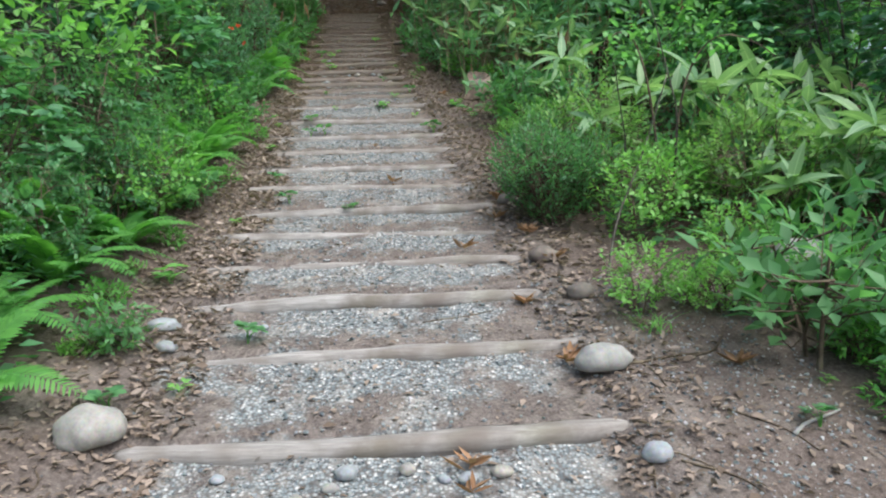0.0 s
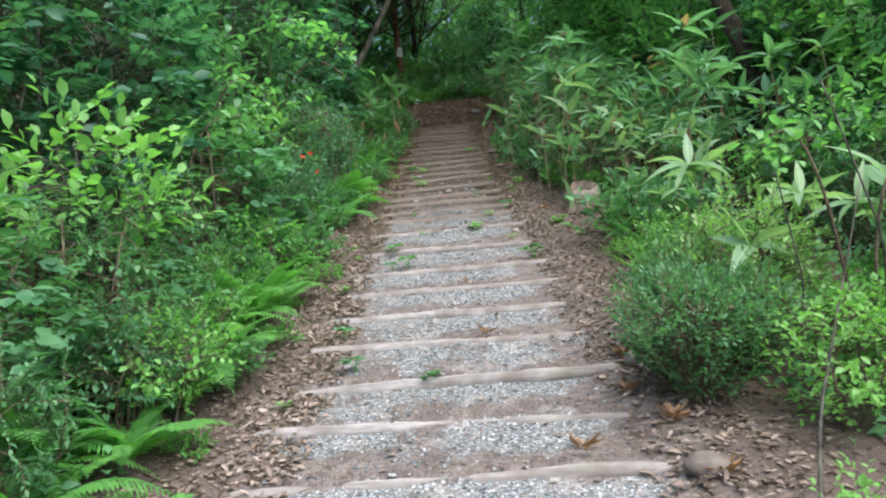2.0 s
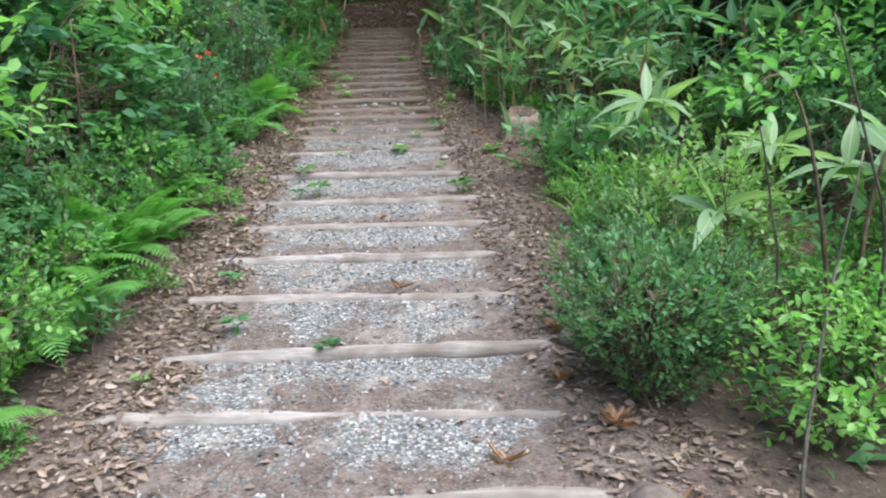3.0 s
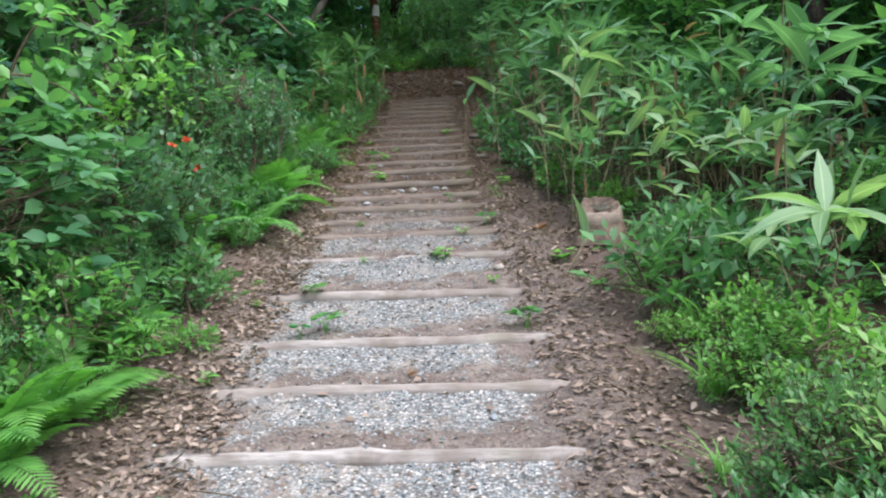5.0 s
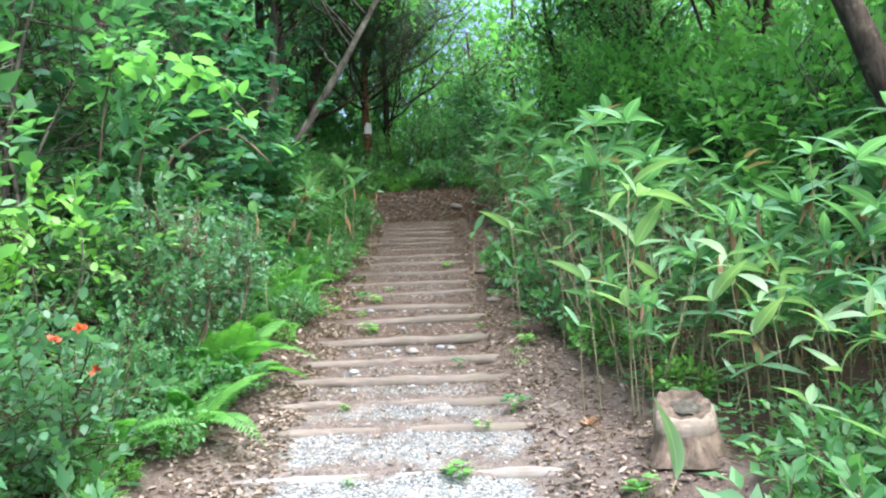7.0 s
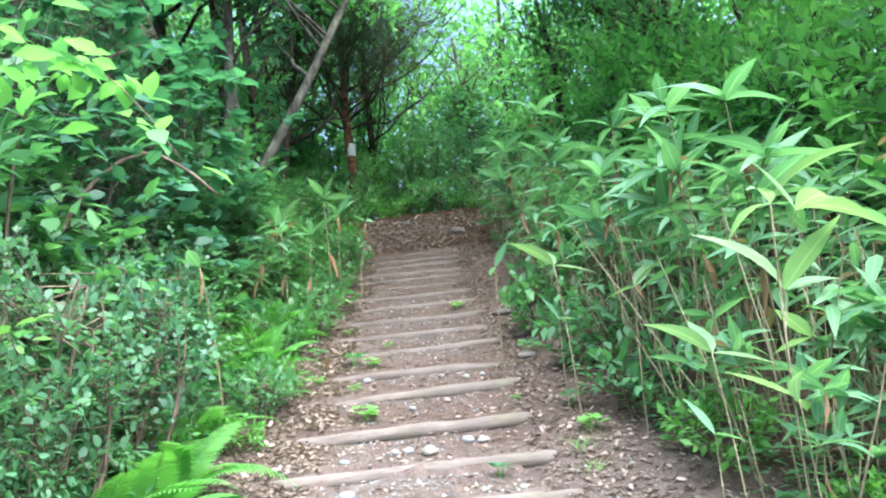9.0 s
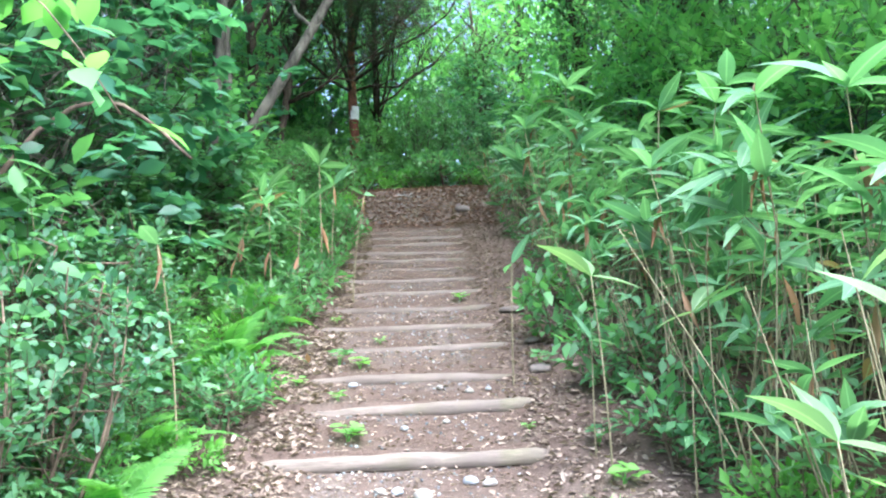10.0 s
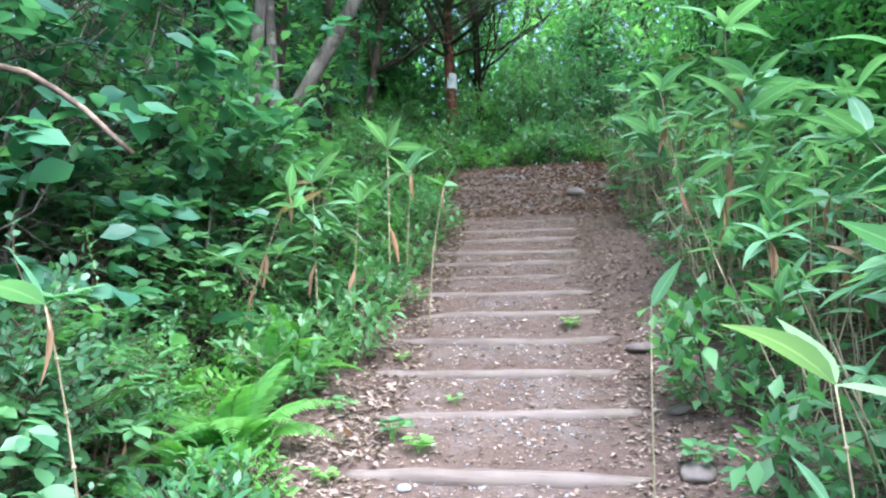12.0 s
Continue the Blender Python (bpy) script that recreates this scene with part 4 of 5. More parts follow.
# ---- trees ----
leafy = [tree("tree", "broadleaf tree with a loose light green crown", 81, [(0, 0, -0.2), (0.1, 0.1, 2), (-0.1, 0.2, 4.2), (0.1, 0.1, 6.0)], 0.10, (0, 0, 4.0), (2.0, 2.0, 2.6), TINY, 0.12, LEAF_TREE, BARK_GREY, 250, 11, 14),
         tree("tree", "broadleaf tree with a deep green crown", 82, [(0, 0, -0.2), (-0.15, 0.1, 2), (0.1, -0.1, 4), (0.2, 0.1, 6.5)], 0.12, (0, 0, 4.4), (2.1, 2.1, 2.6), TINY, 0.13, LEAF_MID, BARK_DARK, 240, 11, 14)]
settle(leafy, [(1.5, 16.9), (0.9, 18.6), (2.3, 15.0), (-1.2, 21.2), (4.3, 9.7), (3.1, 11.2), (2.9, 14.2), (1.9, 17.2), (0.9, 20.5), (4.6, 17.4), (7.5, 9.0), (3.5, 21)], R, 0.7, 1.0)
settle(leafy[1:], [(-5.2, 6.2), (-5.6, 9.2), (-5.4, 12.6), (-5.8, 15.6), (-4.6, 19.5), (-5.4, 3.2), (-2.2, 22.5), (-6, 22.5), (0.6, 24), (-1.0, 20.6)], R, 0.8, 1.15)

canopy = [tree("canopy_tree", "tall tree with leafy boughs arching over the path", 88, [(0, 0, -0.2), (0.1, 0.1, 2), (-0.1, 0.2, 4.2), (0.1, 0.1, 6.6)], 0.09, (1.4, 0, 5.0), (2.5, 2.2, 1.7), KITE, 0.15, LEAF_TREE, BARK_DARK, 320, 12, 13)]
canopy[0].matrix_basis = pose(-3.7, 13.5, at_ground(-3.7, 13.5))
# several copies are added only to shade the path from y 9 up
for x, y, turn in ((-4.0, 15.4, 10), (1.9, 15.9, 190), (-4.1, 11.6, -15), (2.5, 13.8, 175), (3.0, 11.7, 180), (3.6, 9.4, 172), (2.8, 12.8, 178), (-3.9, 9.9, 4), (-4.3, 17.0, 5), (1.7, 17.5, 190), (-4.0, 12.6, -8)):
    copy_thing(canopy[0], pose(x, y, at_ground(x, y), 0, 0, turn))

lean_tree = tree("leaning_tree", "dark leaning trunk with broad light green leaves", 83, [(0, 0, -0.2), (-0.50, 0, 1.4), (-0.93, 0.0, 2.6), (-1.1, 0.2, 3.8), (-1.5, 0.3, 5.4)], 0.11,
                 (-0.8, 0, 4.2), (2.0, 1.8, 1.5), KITE, 0.11, LEAF_TREE, BARK_DARK, 260, 10, 12)
lean_tree.matrix_basis = pose(2.72, 8.95, at_ground(2.72, 8.95))
grey = tree("grey_tree", "grey-barked slender tree leaning over the path", 84, [(0, 0, -0.2), (0.35, 0, 0.7), (1.0, 0, 1.83), (1.58, 0.1, 2.9), (2.3, 0.2, 4.2)], 0.062,
            (0.6, 0.2, 3.9), (1.9, 1.8, 1.3), KITE, 0.11, LEAF_DEEP, BARK_GREY, 240, 9, 12)
grey.matrix_basis = pose(-3.39, 11.95, at_ground(-3.39, 11.95))
twin = tree("grey_tree", "slender upright grey tree trunk among shrubs", 85, [(0, 0, -0.2), (0.02, 0, 1.5), (-0.05, 0.05, 3.2), (0.1, 0, 5.0)], 0.048, (0, 0, 4.4), (1.5, 1.5, 1.4), KITE, 0.11, LEAF_MID, BARK_GREY, 200, 9, 9)
twin.matrix_basis = pose(-2.93, 12.1, at_ground(-2.93, 12.1))
copy_thing(twin, pose(-3.02, 12.05, at_ground(-3.02, 12.05), 0, -2, 140) @ Matrix.Scale(1.15, 4))

PINE = "red pine with a reddish trunk and sparse flat boughs"
pine = tree("pine_tree", "red pine trunk with a painted white mark", 86, [(0, 0, -0.3), (0.02, 0, 2), (-0.05, 0.05, 4), (0.1, 0.1, 7.5)], 0.095, (0.9, -0.9, 3.4), (2.7, 2.4, 2.4), STRAW, 0.14, NEEDLE, BARK_RED, 420, 45, 15, flat=True)
pine.matrix_basis = pose(-3.13, 18.2, at_ground(-3.13, 18.2))
v, f = tube([(0.012, 0, z) for z in (1.27, 1.34, 1.42, 1.5)], (0.087, 0.0875, 0.0865, 0.086), 14, False)
part("paint_band", mesh_of("paint_band", v, f), PAINT, pine, "faded white painted band")
pine2 = tree("pine_tree", PINE, 87, [(0, 0, -0.3), (-0.12, 0, 1.5), (-0.2, 0.05, 4), (-0.5, 0.1, 7.0)], 0.075, (0.5, -0.5, 4.0), (2.3, 2.3, 2.4), STRAW, 0.14, NEEDLE, BARK_DARK, 380, 45, 13, flat=True)
pine2.matrix_basis = pose(-2.72, 18.9, at_ground(-2.72, 18.9))
copy_thing(pine2, pose(-4.1, 17.0, at_ground(-4.1, 17.0), 0, 14, 60))
copy_thing(pine2, pose(-0.2, 22.0, at_ground(-0.2, 22.0), 0, 2, 200))
copy_thing(pine2, pose(4.3, 6.6, at_ground(4.3, 6.6), 0, -2, 250))
copy_thing(pine2, pose(-4.0, 8.3, at_ground(-4.0, 8.3), 0, 1, 120))

# ---- the deeper woods all round ----


def woods(label, seed, n, x0, x1, y0, y1, top, mat, leaf=0.24):
    """Far foliage: clumps of leaves from the ground up to uneven tree tops."""
    rng = np.random.RandomState(seed)
    m = n // 14
    cx, cy = rng.uniform(x0, x1, m), rng.uniform(y0, y1, m)
    h = top * (0.75 + 0.25 * wob(cx, cy, 0.9, seed))
    cz = slope(cx, cy) + h * rng.uniform(0.0, 1, m)
    C = np.repeat(np.stack([cx, cy, cz], 1), 14, 0)
    off = rng.normal(size=C.shape) * (0.42, 0.42, 0.26)
    D = off + rng.normal(size=C.shape) * 0.3 + (0, 0, -0.2)
    me = leaves("far_woods", TINY, C + off, D, np.array([[0, 0, 1.0]]) + rng.normal(size=C.shape) * 0.45, leaf * rng.uniform(0.6, 1.2, len(C)))
    return tagged(part("far_woods", me, mat), label, "woods", kind="stuff")


# leaf colour carries the sunlight: lighter beyond and right, darker on the left
woods("dense green woods beyond the path", 401, 30000, -9, 5, 20.5, 27, 10.0, LEAF_TREE)
woods("dense undergrowth beyond the end of the path", 404, 9000, -7, 3, 19.3, 22, 2.6, LEAF_MID, 0.16)
woods("light green woods behind the bamboo", 402, 9000, 4.1, 9, 1.5, 10, 3.4, LEAF_TREE, 0.2)
woods("dense light green woods behind the bamboo", 405, 18000, 3.4, 9, 10, 24, 7.5, LEAF_TREE, 0.2)
woods("dense deep green woods left of the shrubs", 403, 22000, -11, -5.2, 0, 22, 8.0, LEAF_MID, 0.22)

# ---- single things on and beside the path ----


def rock(label, seed, x, y, size, mat=STONE_PALE, sink=0.35, turn=0.0, flat=0.62, name="rock", group=""):
    rng = np.random.RandomState(seed)
    bm = bmesh.new()
    bmesh.ops.create_icosphere(bm, subdivisions=3, radius=1.0)
    sx, sy = rng.uniform(0.65, 0.85), flat
    for q in bm.verts:
        n = q.co.normalized()
        d = 1 + 0.16 * noise.noise(n * 1.6 + Vector((seed, 0, 0))) + 0.05 * noise.noise(n * 5 + Vector((0, seed, 0)))
        q.co = Vector((n.x * d, n.y * d * sx, max(n.z * d, -0.6) * sy)) * size / 2
    me = bpy.data.meshes.new(name)
    bm.to_mesh(me)
    bm.free()
    me.polygons.foreach_set("use_smooth", np.ones(len(me.polygons), bool))
    h = size * flat * 0.5
    ob = part(name, me, mat, m=pose(x, y, at_ground(x, y) + h * (1 - 2 * sink), rng.uniform(-8, 8), rng.uniform(-8, 8), turn))
    return tagged(ob, label, "rock" if name == "rock" else "pebble", group)


rock("pale rounded boulder half sunk beside the lowest log", 1, -1.13, 2.22, 0.22, STONE_PALE, 0.3, 10, 0.7)
rock("smooth pale oval stone at the end of a log", 2, 0.56, 2.58, 0.21, STONE_PALE, 0.2, 20, 0.6)
rock("small brown stone beside the path", 3, 0.58, 3.12, 0.13, STONE_BROWN, 0.25)
rock("small brown stone beside the path", 4, 0.48, 3.53, 0.15, STONE_BROWN, 0.3)
rock("round blue-grey stone on bare soil", 5, 0.62, 2.11, 0.095, STONE_GREY, 0.25, 0, 0.75)
rock("flat grey stone on leaf litter", 6, -1.15, 2.93, 0.14, STONE_GREY, 0.3, 30, 0.45)
rock("flat grey stone on leaf litter", 7, -1.08, 2.76, 0.11, STONE_GREY, 0.3, 140, 0.45)
rock("mossy pale boulder hidden among shrubs", 8, 1.62, 3.28, 0.36, STONE_PALE, 0.05, 0, 0.7)
rock("brown stone at the edge of the path", 9, 0.40, 4.46, 0.15, STONE_BROWN, 0.25)
rock("flat brown stone beside the steps", 10, -0.64, 11.95, 0.21, STONE_BROWN, 0.46, 25, 0.34)
rock("brown stone beside the steps", 11, -0.52, 11.2, 0.14, STONE_BROWN, 0.42, 50, 0.4)
rock("flat brown stone set in the soil", 12, -0.50, 10.7, 0.19, STONE_BROWN, 0.46, 70, 0.34)
rock("grey stone at the edge of the leaf-strewn bank", 13, -1.2, 15.85, 0.2, STONE_BROWN, 0.3)
for k, (x, y, s) in enumerate([(0.15, 2.09, 0.068), (0.05, 2.07, 0.066), (-0.13, 2.12, 0.062), (-0.02, 2.07, 0.046), (-0.35, 2.03, 0.055), (-0.31, 2.1, 0.08), (-0.44, 1.98, 0.05), (-0.69, 2.08, 0.05),
                               (-0.04, 1.95, 0.05), (-0.55, 1.9, 0.045), (-1.04, 9.34, 0.10), (-0.86, 9.5, 0.07), (-0.78, 9.5, 0.065), (-1.15, 9.4, 0.065), (-1.22, 9.42, 0.05), (-1.37, 8.98, 0.075), (-0.23, 7.32, 0.07),
                               (-0.8, 10.5, 0.05), (-1.07, 10.5, 0.05), (-1.57, 10.55, 0.06), (-0.9, 10.42, 0.055), (-1.2, 10.0, 0.05), (-1.0, 10.06, 0.045), (-0.75, 2.95, 0.045), (-0.65, 3.4, 0.045),
                               (-0.2, 5.75, 0.04), (0.3, 5.4, 0.04), (-1.45, 9.3, 0.05), (-0.95, 8.7, 0.05), (-1.3, 8.65, 0.05), (-0.6, 8.9, 0.045)]):
    rock("pale river pebble lying on a step", 30 + k, x, y, s, (STONE_PALE, STONE_GREY)[k % 2], 0.25, k * 47, 0.6, "pebble", "pebbles on the steps")


def stump(x, y, r, h):
    """A sawn stump: flared, ribbed sides, a rough hollow top."""
    root = thing("tree_stump", "weathered sawn tree stump with a hollowed top", "tree stump", m=pose(x, y, at_ground(x, y)))
    n = 48
    a = np.arange(n) * 2 * np.pi / n
    lobes = 0.05 * np.sin(a * 5 + 2) + 0.02 * np.sin(a * 13 + 1) + 0.05 * np.sin(a * 2)
    rim = 0.006 * np.sin(a * 3) + 0.004 * np.sin(a * 8 + 1) + 0.48 * r * np.sin(a)

    def hoop(t, grow):
        return r * grow * (1 + lobes * (1.6 - t)), -0.06 + (h + 0.06) * t + rim * t

    def wall(rings):
        v = np.concatenate([np.stack([q * np.cos(a), q * np.sin(a), z], 1) for q, z in rings])
        return v, [(i * n + j, i * n + (j + 1) % n, (i + 1) * n + (j + 1) % n, (i + 1) * n + j) for i in range(len(rings) - 1) for j in range(n)]
    part("bark", mesh_of("bark", *wall([hoop(t, 1.0 + 0.42 * (1 - t) ** 2.2) for t in np.linspace(0, 0.62, 7)])), STUMP_SIDE, root, "dark reddish-brown bark")
    part("bare_wood", mesh_of("bare_wood", *wall([hoop(0.60, 1.02), hoop(0.66, 1.05), hoop(0.8, 1.03), hoop(0.93, 0.98), hoop(1.0, 0.89)])), STUMP_TOP, root, "pale weathered bare wood")
    v = []
    for k, t in enumerate(np.linspace(1, 0.02, 8)):
        rr = 0.89 * r * t * (1 + 0.6 * lobes)
        dip = 0.018 * (t < 0.75) + 0.045 * max(0, 0.5 - t)
        v.append(np.stack([rr * np.cos(a), rr * np.sin(a), h + rim * t - dip + 0.003 * np.sin(a * 11 + k)], 1))
    v = np.concatenate(v)
    f = [(i * n + j, i * n + (j + 1) % n, (i + 1) * n + (j + 1) % n, (i + 1) * n + j) for i in range(7) for j in range(n)] + [tuple(range(7 * n, 8 * n))]
    part("cut_top", mesh_of("cut_top", v, f), STUMP_SIDE, root, "dark rough sawn top")
    # a dark disc just above the dip makes the hollow darker
    v = [np.array([[0, 0, h - 0.030]])]
    for t in (0.2, 0.34, 0.47):
        rr = r * t * (1 + 0.16 * np.sin(a * 3 + 1) + 0.07 * np.sin(a * 8))
        v.append(np.stack([rr * np.cos(a) + 0.01, rr * np.sin(a), h - 0.012 - 0.03 * (0.47 - t) + rim * t], 1))
    f = [(0, 1 + j, 1 + (j + 1) % n) for j in range(n)] + [(1 + i * n + j, 1 + (i + 1) * n + j, 1 + (i + 1) * n + (j + 1) % n, 1 + i * n + (j + 1) % n) for i in range(2) for j in range(n)]
    part("hollow_core", mesh_of("hollow_core", np.concatenate(v), f), BARK_GREY, root, "dark disc in the hollow of the stump")
    return root


stump(0.38, 7.55, 0.124, 0.185)


def seedling(seed, h, n, leaf, mat, form=DISC, label="small green seedling growing on a step"):
    rng = np.random.RandomState(seed)
    root = thing("seedling", label, "seedling", "seedlings on the path")
    bits, P, D = [], [], []
    for k in range(n):
        g = 2 * np.pi * k / n + rng.uniform(-0.4, 0.4)
        e = np.array([np.cos(g) * h * rng.uniform(0.2, 0.6), np.sin(g) * h * rng.uniform(0.2, 0.6), h * rng.uniform(0.45, 1)])
        bits.append(tube(np.stack([[0, 0, -0.02], e * (0.3, 0.3, 0.6), e]), (0.0018, 0.0014, 0.001), 4, False))
        for j in range(3):
            w = g + (j - 1) * 1.3
            P.append(e)
            D.append((np.cos(w), np.sin(w), rng.uniform(-0.1, 0.45)))
    for v, f in bits:
        part("stalk", mesh_of("stalk", v, f), LEAF_FERN, root)
    part("foliage", leaves("foliage", form, np.array(P), np.array(D), np.array([[0, 0, 1.0]] * len(P)) + rng.normal(size=(len(P), 3)) * 0.2, leaf * rng.uniform(0.7, 1.2, len(P))), mat, root)
    return root


seeds = [seedling(91, 0.055, 5, 0.045, LEAF_BRIGHT), seedling(92, 0.075, 6, 0.05, LEAF_MID), seedling(93, 0.05, 5, 0.045, LEAF_BRIGHT, KITE)]
settle(seeds, [(-0.94, 2.5), (-0.78, 2.81), (-1.13, 2.36), (-1.3, 2.7), (-0.96, 4.57), (-0.56, 4.47), (-1.15, 5.07), (-1.38, 5.93), (-1.07, 7.5), (-1.22, 6.94), (-1.13, 6.37), (-1.02, 6.44), (-0.59, 7.58),
                (-0.51, 8.09), (-0.07, 6.49), (-0.25, 7.09), (-1.58, 7.03), (-1.5, 6.8), (-1.73, 10.91), (-1.9, 10.56), (-2.05, 11.09), (-1.05, 12.29), (-1.58, 10.8), (-0.5, 10.73), (-1.53, 11.26), (-1.6, 10.3),
                (-1.45, 9.85), (-0.6, 9.95), (-0.7, 9.1), (-1.3, 8.4), (-0.35, 8.3), (0.3, 6.9), (0.15, 7.3), (1.15, 2.2), (1.3, 2.45), (-1.25, 3.3), (-1.2, 4.2), (-0.3, 9.75), (-0.25, 9.4), (-1.95, 11.8), (-0.55, 12.6)],
       R, 0.75, 1.3, 0.0)


def stick(label, pts, r, mat=TWIG, name="twig", category="twig"):
    p = np.array(pts, float)
    k = np.linspace(0, 1, 12)
    s = np.linspace(0, 1, len(p))
    q = np.stack([np.interp(k, s, p[:, j]) for j in range(3)], 1)
    q[1:-1] = (q[:-2] + 2 * q[1:-1] + q[2:]) / 4
    q += 0.4 * r * np.stack([wob(k * 9, r * 999, 1, 1), wob(k * 9, r * 999, 1, 2), wob(k * 9, 1, 1, 3)], 1)
    return tagged(part(name, mesh_of(name, *tube(q, r * (1 - 0.5 * k), 6)), mat), label, category)


def lying(label, x, y, x2, y2, r, bow=0.03, mat=TWIG):
    k = np.linspace(0, 1, 6)
    px, py = x + (x2 - x) * k + bow * np.sin(np.pi * k), y + (y2 - y) * k
    return stick(label, [(a, b, at_ground(a, b) + r * 0.8) for a, b in zip(px, py)], r, mat)


lying("thin bent twig lying on soil", 0.66, 2.60, 1.00, 2.72, 0.006, 0.02)
lying("bleached forked twig lying on soil", 1.05, 2.16, 1.24, 2.26, 0.008, -0.03, STONE_PALE)
lying("thin brown twig lying on soil", 0.58, 2.0, 0.56, 2.22, 0.004)
lying("thin brown twig lying on soil", 0.68, 2.08, 0.86, 1.92, 0.004)
lying("thin brown twig lying on soil", 0.84, 2.62, 1.10, 2.86, 0.006, 0.05)
lying("thin brown twig lying on soil", 0.9, 2.3, 1.1, 2.1, 0.004)
lying("thin brown twig lying on a step", -0.1, 3.0, 0.2, 3.08, 0.003)
lying("dark twig lying on a log", -1.45, 9.62, -1.05, 9.63, 0.006, 0.0, BARK_DARK)
lying("long thin twig across the path edge", -2.2, 11.9, -1.72, 12.25, 0.004)
lying("pale twig lying beside the steps", -0.35, 10.7, -0.1, 10.55, 0.004, 0.02, CULM)
lying("thin twig on leaf litter", -1.5, 3.55, -1.1, 3.35, 0.005)
lying("thin brown twig on a step", 0.1, 5.0, 0.38, 5.14, 0.005)
lying("thin brown twig on bare soil", 0.2, 6.0, 0.34, 5.7, 0.005)
rngs = np.random.RandomState(5)
for k in range(34):
    y = rngs.uniform(1.8, 12.5)
    side = rngs.rand() < 0.5
    x = left(y) - rngs.uniform(-0.25, 0.3) if side else right(y) + rngs.uniform(-0.2, 0.45)
    g, l = rngs.uniform(0, 6.28), rngs.uniform(0.08, 0.26)
    lying("thin dry twig on leaf litter", x, y, x + l * np.cos(g), y + l * np.sin(g), rngs.uniform(0.002, 0.0045), 0.02)
z = at_ground(-2.9, 9.5)
stick("arching brown bare branch among shrubs", [(-3.1, 9.3, z), (-2.98, 9.42, z + 1.2), (-2.62, 9.6, z + 1.6), (-2.38, 9.7, z + 1.47), (-2.2, 9.78, z + 1.28)], 0.016, STUMP_SIDE, "bare_branch", "branch")
for k, (x, y, h) in enumerate(((1.22, 3.95, 1.25), (1.0, 4.2, 0.9))):
    z = at_ground(x, y)
    stick("thin bare woody stem of a shrub", [(x, y, z - 0.02), (x + 0.05, y, z + h * 0.5), (x - 0.12 + 0.1 * k, y, z + h)], 0.006, BARK_GREY, "dead_branch", "branch")


z = at_ground(0.72, 3.25)
stick("thin grey woody stem arching out of a shrub", [(0.72, 3.25, z - 0.02), (0.82, 3.46, z + 0.27), (1.05, 3.84, z + 0.58), (1.22, 4.0, z + 1.0)], 0.0065, BARK_GREY, "dead_branch", "branch")


def dry_leaves(x, y, n, size, seed, label="cluster of curled rust-brown dry leaves"):
    rng = np.random.RandomState(seed)
    g = rng.uniform(0, 6.28, n)
    P = np.stack([x + rng.normal(size=n) * size * 0.12, y + rng.normal(size=n) * size * 0.12, np.zeros(n)], 1)
    P[:, 2] = surface(P[:, 0], P[:, 1]) + 0.012
    D = np.stack([np.cos(g), np.sin(g), rng.uniform(0.05, 0.5, n)], 1)
    form = blade([0.01, 0.10, 0.13, 0.08, 0.005], -0.3, 0.9)
    root = thing("dry_leaf" if n == 1 else "dry_leaf_pile", label, "dry leaf")
    N = np.array([[0, 0, 1.0]] * n) + rng.normal(size=(n, 3)) * 0.4
    for k in range(n):
        part("leaf", leaves("leaf", form, P[k:k + 1], D[k:k + 1], N[k:k + 1], [size * rng.uniform(0.6, 1.0)]), LEAF_RUST, root)
    return root


for k, (x, y, n, s) in enumerate(((0.06, 2.12, 9, 0.09), (0.45, 2.68, 9, 0.10), (0.06, 2.0, 6, 0.07), (-0.35, 5.0, 7, 0.08), (0.1, 3.75, 7, 0.09), (0.34, 4.55, 22, 0.09), (0.45, 3.9, 16, 0.09), (0.35, 3.15, 12, 0.07),
                                  (0.02, 8.0, 10, 0.08), (0.52, 3.5, 14, 0.08), (1.05, 2.6, 12, 0.09), (0.3, 4.2, 12, 0.08), (-0.55, 6.0, 5, 0.06))):
    dry_leaves(x, y, n, s, 200 + k)
dry_leaves(-1.88, 10.85, 1, 0.2, 231, "long tan dry bamboo leaf on soil")
dry_leaves(0.02, 9.85, 2, 0.2, 232, "large tan dry bamboo leaf on soil")


def flowering(x, y, h):
    root = shrub("flowering_shrub", "green shrub with a few red flowers", 95, h, 0.42, DISC, 0.05, LEAF_BLUE, 150, 8, 5, 0.1)
    root.matrix_basis = pose(x, y, at_ground(x, y))
    rng = np.random.RandomState(3)
    for fx, fy, fz in ((0.30, -0.12, 0.80), (0.33, -0.08, 0.66), (0.26, -0.2, 0.76)):
        n = 9
        D = unit(rng.normal(size=(n, 3)) + (0.5, -0.5, 0.2))
        part("flower", leaves("flower", DISC, np.zeros((n, 3)), D, rng.normal(size=(n, 3)), 0.026 * rng.uniform(0.8, 1.2, n)), PETAL, root, "red flower", m=pose(fx, fy, fz))


flowering(-2.08, 6.75, 0.95)


